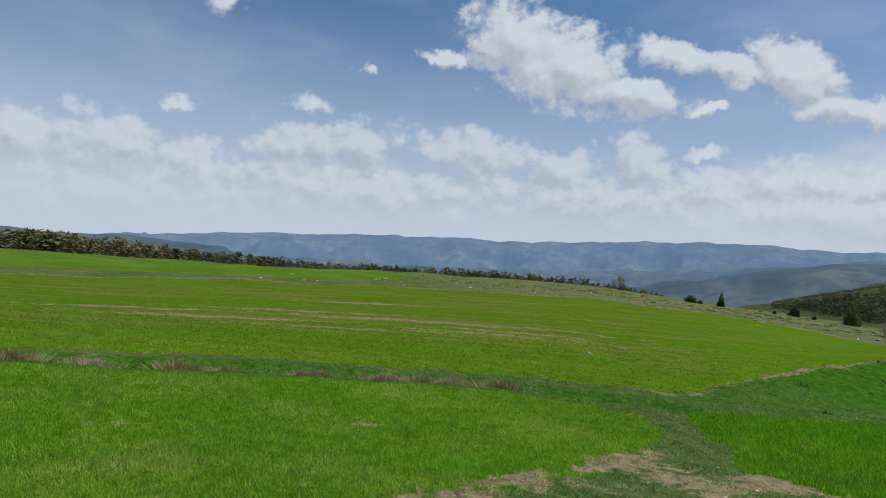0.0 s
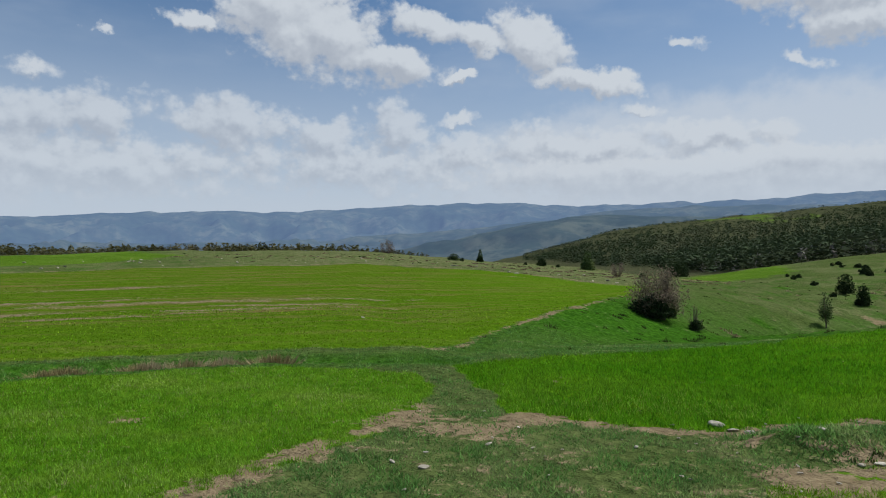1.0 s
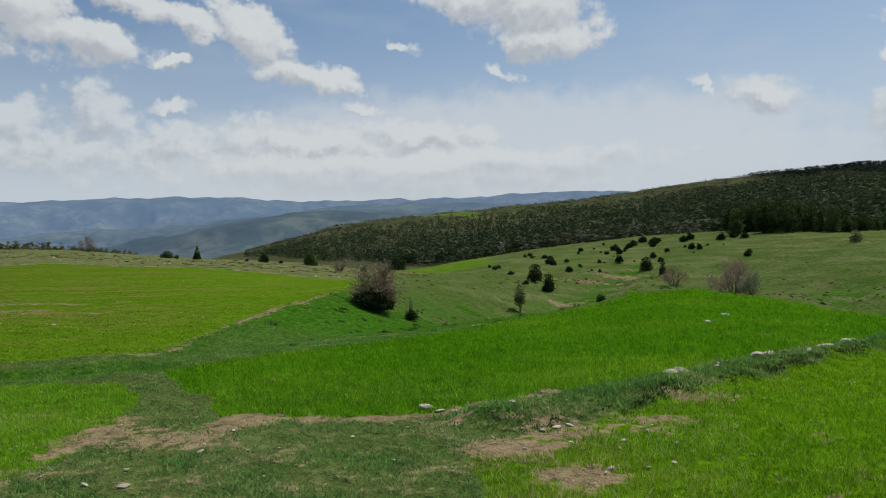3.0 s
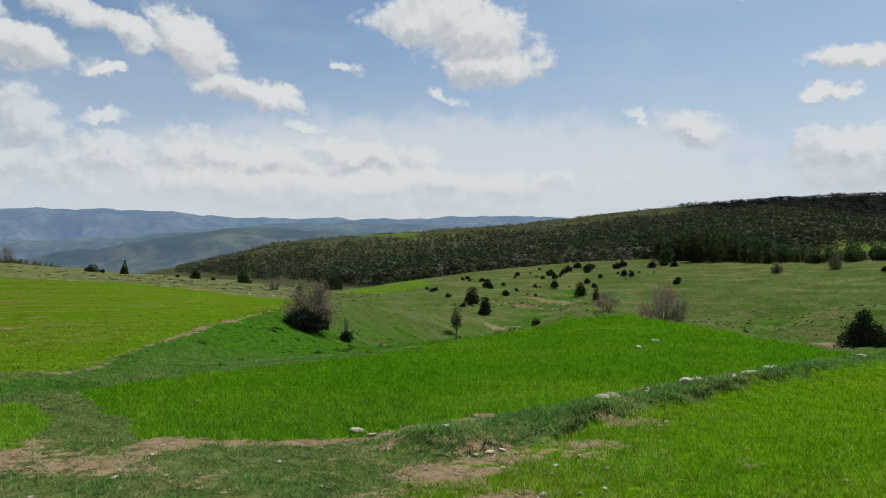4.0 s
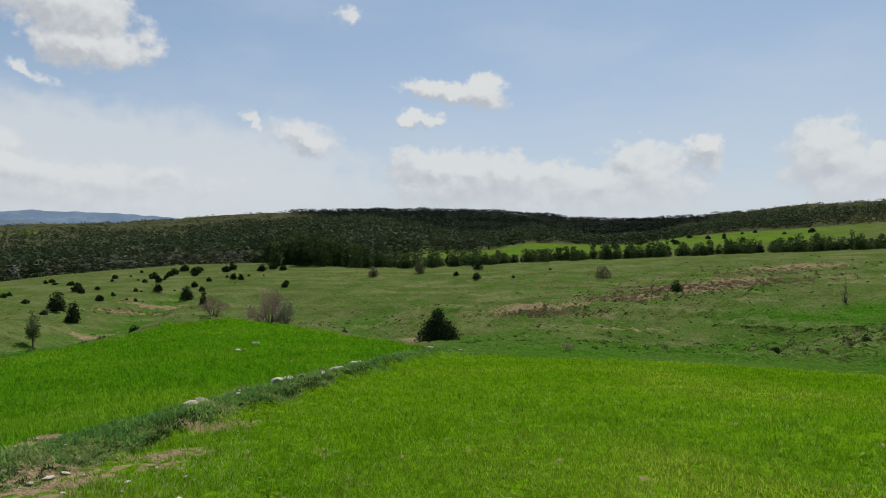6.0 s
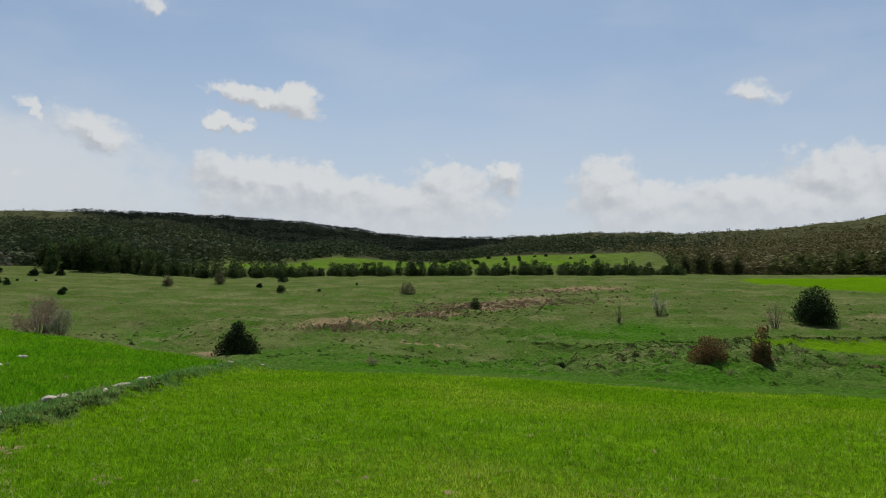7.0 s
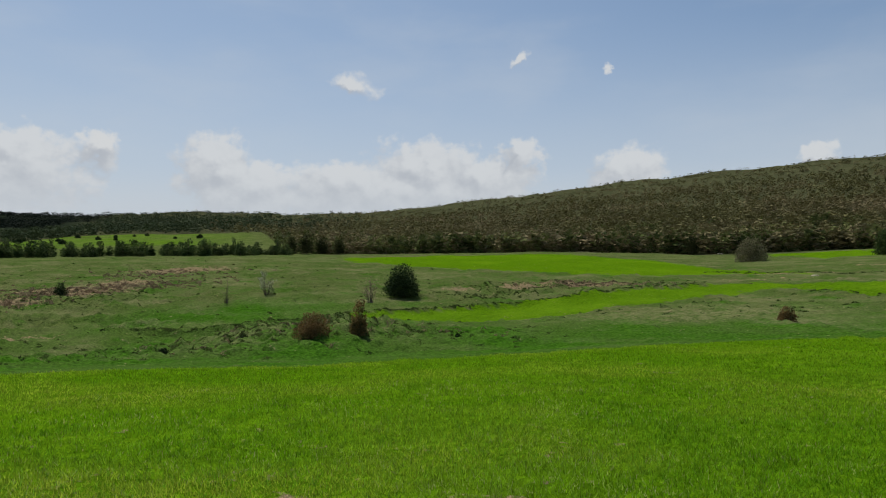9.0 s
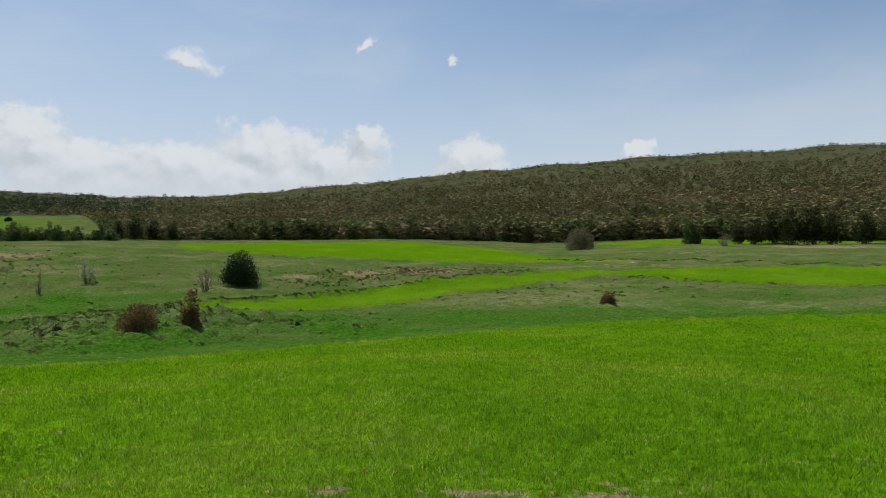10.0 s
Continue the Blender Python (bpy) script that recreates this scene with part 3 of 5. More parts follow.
def ground_at(az, r):
    x, y = r * math.sin(math.radians(az)), r * math.cos(math.radians(az))
    return x, y, float(height(x, y))


def outline(points):
    """A field's outline on the plan from bearings and distances, with points set in between so that the sides bend with the ground."""
    out = []
    for (a0, r0), (a1, r1) in zip(points, points[1:] + points[:1]):
        for k in range(6):
            a, r = math.radians(a0 + (a1 - a0) * k / 6), r0 + (r1 - r0) * k / 6
            out.append((r * math.sin(a), r * math.cos(a)))
    return np.array(out)


def inside(poly, x, y):
    res = np.zeros(x.shape, bool)
    box = (x > poly[:, 0].min()) & (x < poly[:, 0].max()) & (y > poly[:, 1].min()) & (y < poly[:, 1].max())
    whole, x, y = res, x[box], y[box]
    res = np.zeros(x.shape, bool)
    for (x0, y0), (x1, y1) in zip(poly, np.roll(poly, -1, 0)):
        if y0 != y1:
            res ^= ((y0 > y) != (y1 > y)) & (x < (x1 - x0) * (y - y0) / (y1 - y0) + x0)
    whole[box] = res
    return whole


FIELDS = {
    "near_left": outline([(-60, 13.2), (-33, 13.2), (-16, 12.6), (4, 12.5), (12, 12), (17, 11), (16.5, 9), (14.5, 8.0), (11, 7.1), (7.5, 6.6), (0, 5.8), (-15, 5.0), (-33, 4.4), (-60, 4)]),
    "hollow": outline([(23.3, 8.4), (30.7, 7.9), (40, 7.7), (49.2, 8.7), (55, 9.3), (62, 10.7), (67.2, 12.2), (75, 16.0), (77, 19), (73, 21.5), (68.6, 24.5), (64, 26.5), (60, 27.5), (57, 26.5), (53.5, 24.5), (49, 21.5), (40.5, 16.7), (29.5, 14), (19, 12.2)]),
    "near_right": outline([(42, 5.8), (47, 6.5), (52, 7.1), (56, 7.7), (61, 8.7), (66, 10.0), (70, 11.4), (75, 14.3), (79, 17.6), (92, 17.2), (105, 16.7), (114, 16.2), (131, 17.7), (143.5, 20.7), (157, 23.7), (172, 27.7), (200, 28), (240, 12), (230, 3), (160, 2.2), (120, 2.2), (80, 2.6), (60, 3.2), (44, 4.0)]),
    "upper": outline([(-60, 15.6), (-33, 15.6), (0, 15), (12, 15), (17, 14.8), (23, 18.7), (28.4, 24), (33.4, 31), (37, 39), (38, 48), (36, 56), (33, 57), (24, 74), (12, 78), (1, 76), (-17, 72), (-32, 62), (-60, 60)]),
    "left_far": outline([(-60, 70), (-32, 72), (-17, 82), (-6, 88), (-1, 104), (-5, 118), (-33, 108), (-60, 104)]),
    "tongue": outline([(37.5, 46), (41, 50), (45, 58), (44, 66), (39, 60)]),
    "strip": outline([(117, 46), (123, 45.5), (130, 50.5), (134.3, 51.5), (138.9, 56.5), (143.6, 59), (148.1, 66.5), (152.6, 70.5), (156, 64), (158.8, 62.8), (164.7, 62.7), (171, 64.3), (200, 72), (200, 96), (171, 86), (164.7, 82), (156.8, 76.2), (152, 74.5), (149.9, 77.8), (146.3, 74), (139, 67.5), (129.8, 58.5), (123.1, 54), (117, 50)]),
    "bench": outline([(117, 112), (118.4, 109), (123.1, 101), (129.7, 95), (137.5, 89), (142.7, 88.5), (148, 93), (153.4, 88), (152, 95), (147, 104), (143, 122), (135, 134), (126, 129), (117.2, 118)]),
    "plateau": outline([(77, 245), (85, 262), (100, 300), (112, 310), (111, 440), (102, 450), (96, 440), (88, 380), (82, 300), (78, 272)]),
    "far_bench": outline([(154, 128), (160, 132), (168, 140), (180, 150), (180, 175), (160, 170), (150, 160)]),
    "valley_mouth": outline([(38, 95), (42, 100), (46, 118), (45, 150), (40, 128)]),
    "hilltop": outline([(40, 1060), (42.2, 1095), (44.8, 850), (44.9, 1110), (42, 1150), (39.5, 1150)]),
    "hill_clearing": outline([(44.9, 815), (48.2, 885), (47.8, 985), (45.5, 890)]),
}
# ---- ground ----
def raw_mesh(name, verts, tris=None, quads=None):
    """A mesh from arrays of points and faces."""
    me = bpy.data.meshes.new(name)
    faces = [a for a in (tris, quads) if a is not None and len(a)]
    loops = np.concatenate([f.ravel() for f in faces]).astype(np.int32)
    sizes = np.concatenate([np.full(len(f), f.shape[1]) for f in faces])
    me.vertices.add(len(verts))
    me.vertices.foreach_set("co", np.asarray(verts, np.float32).ravel())
    me.loops.add(len(loops))
    me.loops.foreach_set("vertex_index", loops)
    me.polygons.add(len(sizes))
    me.polygons.foreach_set("loop_start", np.concatenate([[0], np.cumsum(sizes)[:-1]]).astype(np.int32))
    me.update(calc_edges=True)
    return me


def grid_quads(na, nr):
    i, j = np.meshgrid(np.arange(na), np.arange(nr - 1), indexing="ij")
    a, b = i * nr + j, ((i + 1) % na) * nr + j
    return np.stack([a.ravel(), (a + 1).ravel(), (b + 1).ravel(), b.ravel()], 1)


def spot(x, y, az, r, along, across, turn=0.0):
    """1 at the middle of an oval patch on the plan, 0 at its rim. turn: degrees from the line of sight across it."""
    cx, cy = r * math.sin(radians(az)), r * math.cos(radians(az))
    c, s = math.cos(radians(az + turn)), math.sin(radians(az + turn))
    u, v = (x - cx) * c - (y - cy) * s, (x - cx) * s + (y - cy) * c
    return np.clip(1.35 - np.sqrt((u / along) ** 2 + (v / across) ** 2), 0, 1)


def band(x, y, points, width):
    """1 on a line of bearings and distances, falling to 0 beside it."""
    best = np.full(x.shape, 1e9)
    p = [(r * math.sin(radians(a)), r * math.cos(radians(a))) for a, r in points]
    for (x0, y0), (x1, y1) in zip(p, p[1:]):
        t = np.clip(((x - x0) * (x1 - x0) + (y - y0) * (y1 - y0)) / ((x1 - x0) ** 2 + (y1 - y0) ** 2), 0, 1)
        best = np.minimum(best, np.hypot(x - x0 - t * (x1 - x0), y - y0 - t * (y1 - y0)))
    return np.clip(1.3 - best / width, 0, 1)


TRACK = [(-4, 5.6), (1.7, 6.2), (7.8, 7.0), (12.7, 7.7), (15.5, 8.7)]
HOLLOW_EDGE = [(22, 7.6), (24.5, 8.3), (31, 7.9), (40, 7.7), (49.3, 8.8)]
BANK = [(100, 53), (106, 50.6), (111, 50.0), (117, 50.4), (123.1, 54.4), (129.8, 58.9), (135.2, 62.5), (139, 68), (146, 74.4)]
GULLIES = [([(44, 33), (47, 38), (50.5, 46), (53, 62), (54.2, 80), (56, 92), (58, 108)], 3.2, 0.8), ([(97, 44), (103, 47), (109, 46.5), (115, 45)], 3.5, 0.45), ([(73.5, 43), (71, 58), (72, 76)], 3.5, 0.6), ([(56, 92), (61, 96), (66, 92)], 3.0, 0.5)]
BALK = [(45, 7.3), (50, 7.7), (55, 8.3), (60, 9.2), (65, 10.5), (70, 12.2), (75, 15.0), (79, 17.8)]
DITCH = [(-60, 14.4), (-33, 14.4), (-16, 13.7), (4, 13.5), (12, 13.2), (18, 13.2)]


def covers(x, y):
    """What grows where: weights of crop, sparse crop, lush and dry grass, bare soil and woodland floor."""
    az, r = polar(x, y)
    jx, jy = x + 0.012 * r * wave(x, y, 1.5, 11), y + 0.012 * r * wave(x, y, 1.5, 12)
    c = {k: np.zeros(x.shape) for k in ("cloud_shade", "crop", "deep", "sparse", "lush", "soil", "wood", "dry")}
    for name, poly in FIELDS.items():
        hit = inside(poly, jx, jy)
        if name == "upper":
            c["sparse"][hit] = 1
            # thicker growth towards the field's right side and near the ditch
            thick = np.clip((az - 14) / 14, 0, 1) * 0.5 + np.clip((24 - r) / 8, 0, 1) * 0.35
            c["crop"][hit] = np.clip(thick, 0, 0.9)[hit]
        elif name == "near_left":
            c["crop"][hit] = 0.9
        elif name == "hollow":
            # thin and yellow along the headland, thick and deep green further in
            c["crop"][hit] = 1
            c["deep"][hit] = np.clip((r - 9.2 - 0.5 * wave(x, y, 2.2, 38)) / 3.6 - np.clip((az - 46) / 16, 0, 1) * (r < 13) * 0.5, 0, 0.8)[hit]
        elif name == "plateau":
            c["crop"][hit] = np.clip(0.5 + 0.25 * wave(x, y, 60, 39), 0.15, 0.7)[hit] * np.clip((111 - az[hit]) / 6, 0, 1)
        elif name == "strip":
            c["crop"][hit] = 0.95
        elif name == "near_right":
            # the crop is thin and patchy where the balk begins
            c["crop"][hit] = 1
            thin_end = np.where(hit, 0.30 * np.clip((60 - az) / 12, 0, 1) * np.clip((9 - r) / 1.5, 0, 1), 0)
        elif name in ("hilltop", "hill_clearing"):
            c["crop"][hit] = 0.3
        elif name in ("left_far", "valley_mouth", "tongue"):
            c["crop"][hit] = 0.65
        else:
            c["crop"][hit] = 1
    free = (c["crop"] + c["sparse"]) == 0
    lush = np.clip(1.2 - np.abs(r - 26) / 14, 0, 1) * np.clip((az - 14) / 4, 0, 1) * np.clip((54 - az) / 6, 0, 1)
    lush = np.maximum(lush, np.clip((az - 76) / 4, 0, 1) * np.clip((r - 15) / 2, 0, 1) * np.clip((54 - r) / 14, 0, 1) * np.clip((180 - az) / 4, 0, 1) * 0.8)
    lush = np.maximum(lush, spot(x, y, 108, 56, 12, 8) * 0.9)
    lush = np.maximum(lush, band(x, y, DITCH, 1.1))
    lush = np.maximum(lush, band(x, y, BALK, 0.5) * 0.3)
    # darker green patches put in for the shading of hummocks
    hummock_shade = np.clip((r - 19) / 8, 0, 1) * np.clip((130 - r) / 40, 0, 1) * np.clip(wave(x, y, 4.2, 34) * 0.8 + wave(x, y, 1.6, 32) * 0.5, 0, 1)
    lush = np.maximum(lush, 0.85 * hummock_shade)
    # cattle steps along the slopes: greener treads, drier risers
    step = np.sin(height(x, y) * 9.0 + 1.6 * wave(x, y, 13, 35) + 0.8 * wave(x, y, 4, 36))
    open_slope = np.clip((r - 34) / 10, 0, 1) * np.clip((150 - r) / 30, 0, 1) * np.clip((az - 44) / 5, 0, 1)
    lush = np.maximum(lush, open_slope * np.clip(step + 0.5 * wave(x, y, 9, 40) - 0.3, 0, 1) * 0.4)
    c["dry"] = np.where(free, np.clip(open_slope * np.clip(0.3 - 0.5 * step + 0.7 * wave(x, y, 7, 41), 0, 1) * (0.45 + 0.5 * wave(x, y, 22, 37)), 0, 0.7), 0)
    c["dry"] = np.maximum(c["dry"], np.where(free & (r < 60), 0.8 * (spot(x, y, 145, 50, 9, 6) + spot(x, y, 113, 36, 9, 5) * 0.6 + spot(x, y, 52, 60, 6, 6)).clip(0, 1), 0))
    c["dry"] = np.maximum(c["dry"], np.where(free & (r > 60), np.clip((az + 60) / 5, 0, 1) * np.clip((38 - az) / 4, 0, 1) * np.clip((az + 8) / 24, 0.15, 0.7), 0))
    for points, width, _ in GULLIES:
        lush = np.maximum(lush, 0.8 * band(x, y, points, width * 0.7))
    c["lush"] = np.where(free, np.clip(lush + 0.25 * wave(x, y, 9, 13), 0, 1) * (lush > 0.02), 0)
    broken = np.clip(0.72 + 0.55 * wave(x, y, 1.1, 42) + 0.3 * wave(x, y, 0.45, 43), 0.15, 1.15)
    soil = band(x, y, TRACK, 0.3) * 0.72 * np.clip(broken + 0.25, 0, 1.1)
    soil = np.maximum(soil, band(x, y, HOLLOW_EDGE, 0.3) * 0.85 * broken)
    for s in ((14, 7.9, 0.7, 0.5), (16, 7.9, 0.7, 0.4), (20, 7.4, 0.6, 0.35), (46, 6.3, 0.6, 0.3), (50.5, 7.0, 0.7, 0.25), (41.6, 7.2, 0.4, 0.2), (25, 8.0, 0.5, 0.3), (21.5, 7.1, 0.35, 0.22), (45, 6.1, 0.45, 0.22), (52, 5.3, 0.4, 0.3), (56, 6.9, 0.6, 0.3), (49, 6.6, 0.5, 0.15), (63.5, 8.6, 0.5, 0.25), (-5.7, 8.9, 0.5, 0.3), (95, 6.0, 0.2, 0.1), (104, 5.3, 0.16, 0.1), (112, 5.5, 0.22, 0.12), (84, 5.2, 0.28, 0.12), (130, 5.3, 0.22, 0.12), (141, 5.2, 0.4, 0.15), (151, 5.2, 0.4, 0.15), (58, 7.3, 0.5, 0.25), (61, 8.4, 0.4, 0.2), (-24, 8.6, 0.5, 0.2), (44.7, 33.5, 2.2, 0.7),
              (54.3, 88, 6, 2), (56, 95, 5, 1.6), (57.6, 101, 3, 1.2), (51.5, 56, 1.6, 3), (74.9, 48, 3.4, 3.2), (85.5, 66, 4.5, 3.0), (89, 68, 2.0, 2.0), (93, 72, 4.0, 2.6), (97.5, 78, 6.5, 3.2), (101, 84, 4, 3), (105, 96, 7, 4.0), (132, 73, 4, 1.8), (137, 75, 6.5, 2.2), (127, 70, 2.5, 1.5), (152, 90, 5, 2), (93, 52, 3.5, 0.6), (25, 62, 1.6, 0.5), (156, 105, 8, 1.2), (40, 95, 4, 2), (150, 84, 5, 1), (167, 126, 12, 4)):
        soil = np.maximum(soil, spot(x, y, *s) * (0.62 if s[1] < 10 else 0.85))
    for s in ((3, 25.5, 5, 0.5), (-8, 24, 4, 0.4), (10, 30, 4, 0.6), (-24, 30, 5, 0.8), (-3, 29.5, 7, 1.0), (-19, 26.5, 5, 0.8), (6, 27, 4, 0.6), (-12, 32, 6, 0.8), (-6, 41, 5, 1.0)):
        soil = np.maximum(soil, spot(x, y, *s) * 0.72)
    soil = np.maximum(soil, 0.5 * band(x, y, [(-40, 61), (-17, 73), (1, 78), (12, 80), (23, 76), (30, 64), (34, 56)], 1.2))
    soil = np.maximum(soil, 0.55 * band(x, y, [(18, 14.9), (23, 18.8), (28.4, 24.1), (33.4, 31.2)], 0.22))
    c["soil"] = soil + 0.16 * np.clip((9 - r) / 5, 0, 1) * (c["crop"] > 0) + 0.26 * np.clip((12 - r) / 6, 0, 1) * free + thin_end
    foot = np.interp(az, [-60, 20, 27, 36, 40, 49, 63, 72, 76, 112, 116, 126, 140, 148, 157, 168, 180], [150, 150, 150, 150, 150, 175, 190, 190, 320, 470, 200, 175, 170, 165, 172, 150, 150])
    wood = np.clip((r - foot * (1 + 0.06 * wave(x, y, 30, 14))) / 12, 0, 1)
    # where the ridge's ground is darkened for the cloud shadow
    c["cloud_shade"] = np.clip((r - 700) / 60, 0, 1) * np.clip((az - 65) / 4, 0, 1) * np.clip((101 - az) / 4, 0, 1)
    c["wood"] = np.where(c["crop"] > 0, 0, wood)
    return c


def surface(x, y):
    """Height of the ground with the raised balk between two crops, the sunken ditch and the hummocks of the pasture."""
    x, y = np.asarray(x, float), np.asarray(y, float)
    az, r = polar(x, y)
    z = height(x, y) + 0.15 * band(x, y, BALK, 0.42) - 0.14 * band(x, y, DITCH, 0.5)
    rough = np.clip((r - 19) / 8, 0, 1) * np.clip((150 - r) / 60, 0, 1) * np.clip((az - 38) / 8, 0, 1) * np.clip(0.6 + r / 60, 0, 1.6)
    hum = np.abs(wave(x, y, 2.6, 31)) * 0.16 + np.abs(wave(x, y, 1.5, 32)) * 0.10 + 0.10 * wave(x, y, 6.0, 33)
    hum = hum * (0.7 + 0.9 * spot(x, y, 113, 36, 12, 8) + 0.8 * spot(x, y, 90, 62, 22, 12) + 0.8 * spot(x, y, 132, 70, 14, 8))
    step = np.sin(height(x, y) * 9.0 + 1.6 * wave(x, y, 13, 35) + 0.8 * wave(x, y, 4, 36))
    for points, width, deep in GULLIES:
        z = z - deep * band(x, y, points, width) / 1.3
    z = z + 0.30 * band(x, y, BANK, 0.55)
    return z + rough * (hum + 0.02 * step * np.clip((r - 34) / 10, 0, 1))


def place(az, r):
    x, y = r * math.sin(radians(az)), r * math.cos(radians(az))
    return x, y, float(surface(x, y))


def build_ground():
    az = np.concatenate([np.arange(-38, 178, 0.36), np.arange(178, 322, 2.0)])
    r = np.concatenate([[0.0, 0.4, 0.8, 1.2, 1.6], np.exp(np.linspace(math.log(2.0), math.log(9.0), 70, endpoint=False)), np.exp(np.linspace(math.log(9.0), math.log(160), 430, endpoint=False)), np.exp(np.linspace(math.log(160), math.log(1690), 140))])
    A, R = np.meshgrid(np.radians(az), r, indexing="ij")
    x, y = R * np.sin(A), R * np.cos(A)
    z = surface(x, y)
    me = raw_mesh("ground", np.stack([x, y, z], -1).reshape(-1, 3), quads=grid_quads(len(az), len(r))[:, ::-1])
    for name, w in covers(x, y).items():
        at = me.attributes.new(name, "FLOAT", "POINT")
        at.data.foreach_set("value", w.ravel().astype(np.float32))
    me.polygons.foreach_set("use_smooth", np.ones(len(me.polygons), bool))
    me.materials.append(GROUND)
    tagged(new("ground", me), "rolling spring farmland of green crops and rough pasture", "ground", kind="structure")


def build_backdrop():
    """Far ridges: three chains, one behind the other."""
    # each chain: distance, strength of the painted haze glow, crest line
    chains = [
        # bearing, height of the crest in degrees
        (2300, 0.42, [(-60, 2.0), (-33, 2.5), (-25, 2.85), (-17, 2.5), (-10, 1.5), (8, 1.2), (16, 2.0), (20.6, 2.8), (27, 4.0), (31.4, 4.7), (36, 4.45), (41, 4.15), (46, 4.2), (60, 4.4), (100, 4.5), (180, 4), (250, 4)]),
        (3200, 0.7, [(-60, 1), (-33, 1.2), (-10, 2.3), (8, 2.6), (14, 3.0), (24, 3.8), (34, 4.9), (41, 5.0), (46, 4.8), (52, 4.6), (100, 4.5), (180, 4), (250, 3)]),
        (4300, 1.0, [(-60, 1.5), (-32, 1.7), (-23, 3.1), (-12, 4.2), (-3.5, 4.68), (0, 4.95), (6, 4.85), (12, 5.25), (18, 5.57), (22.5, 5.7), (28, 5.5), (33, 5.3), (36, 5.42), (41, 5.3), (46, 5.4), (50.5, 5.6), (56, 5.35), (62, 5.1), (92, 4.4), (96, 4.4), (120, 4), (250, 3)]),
    ]
    az = np.concatenate([np.arange(-42, 70, 0.2), np.arange(70, 318, 1.0)])
    parts, airs = [], []
    dist = [1680.0]
    zz = [height(1680 * np.sin(np.radians(az)), 1680 * np.cos(np.radians(az))) - 8]
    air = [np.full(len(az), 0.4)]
    for d, a_, crest in chains:
        c = smooth(np.interp(az, [p[0] for p in crest], [p[1] for p in crest]), 4, 0)
        bx, by = d * np.sin(np.radians(az)), d * np.cos(np.radians(az))
        top = EYE + d * np.tan(np.radians(c)) + d * 0.0020 * (wave(bx, by, 420, 21) + 0.5 * wave(bx, by, 150, 22))
        foot = np.minimum(top * 0.25, top - 60)
        for s in np.concatenate([np.linspace(-0.22, 0.0, 22), [0.03, 0.06]]):
            f = 1 - abs(s) / 0.22 if s <= 0 else 1 - s * 4
            rr = d * (1 + s)
            px, py = rr * np.sin(np.radians(az)), rr * np.cos(np.radians(az))
            fold = 0.5 - np.abs(wave(px, py, 900, 23)) + 0.5 * (0.5 - np.abs(wave(px, py, 380, 24))) + 0.12 * wave(px, py, 120, 29)
            spur = fold * d * 0.034 * math.sin(math.pi * min(1, max(0, f))) * (1 - 0.75 * max(0, f))
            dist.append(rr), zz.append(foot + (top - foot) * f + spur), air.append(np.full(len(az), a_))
    order = np.argsort(dist)
    r, z = np.array(dist)[order], np.array(zz)[order]
    x, y = r[:, None] * np.sin(np.radians(az))[None], r[:, None] * np.cos(np.radians(az))[None]
    me = raw_mesh("backdrop", np.stack([x.T, y.T, z.T], -1).reshape(-1, 3), quads=grid_quads(len(az), len(r))[:, ::-1])
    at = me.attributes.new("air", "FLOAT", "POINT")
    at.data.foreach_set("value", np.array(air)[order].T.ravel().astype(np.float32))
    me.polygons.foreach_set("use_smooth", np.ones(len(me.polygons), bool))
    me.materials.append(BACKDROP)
    tagged(new("backdrop", me), "chains of hazy blue wooded mountains far off", "mountains", kind="structure")


build_ground()
build_backdrop()

# ---- building plants and stones ----
def part(name, me, mat, parent, label=""):
    ob = new(name, me)
    if not me.materials:
        me.materials.append(mat)
    ob.parent = parent
    return tagged(ob, label) if label else ob


def tube(points, radii, sides=6):
    """A tapered, bent stem through the points."""
    pts = [Vector(p) for p in points]
    verts, quads = [], []
    for i, p in enumerate(pts):
        d = (pts[min(i + 1, len(pts) - 1)] - pts[max(i - 1, 0)]).normalized()
        a = d.cross(Vector((0.3, 1, 0.1))).normalized()
        b = d.cross(a)
        for k in range(sides):
            t = 2 * math.pi * k / sides
            verts.append(p + (a * math.cos(t) + b * math.sin(t)) * radii[i])
    for i in range(len(pts) - 1):
        for k in range(sides):
            k2 = (k + 1) % sides
            quads.append((i * sides + k, i * sides + k2, (i + 1) * sides + k2, (i + 1) * sides + k))
    return np.array(verts), np.array(quads)


def joined(pieces, name):
    vs, qs, n = [], [], 0
    for v, q in pieces:
        vs.append(v), qs.append(q + n)
        n += len(v)
    me = raw_mesh(name, np.concatenate(vs), quads=np.concatenate(qs))
    me.polygons.foreach_set("use_smooth", np.ones(len(me.polygons), bool))
    return me


def limb(rng, start, end, r0, r1, bend=0.12, steps=4):
    start, end = Vector(start), Vector(end)
    length = (end - start).length
    pts = []
    for k in range(steps + 1):
        f = k / steps
        off = Vector(rng.uniform(-1, 1, 3)) * bend * length * math.sin(math.pi * f) if 0 < k < steps else Vector((0, 0, 0))
        pts.append(start.lerp(end, f) + off)
    return tube(pts, [r0 + (r1 - r0) * k / steps for k in range(steps + 1)], 5)


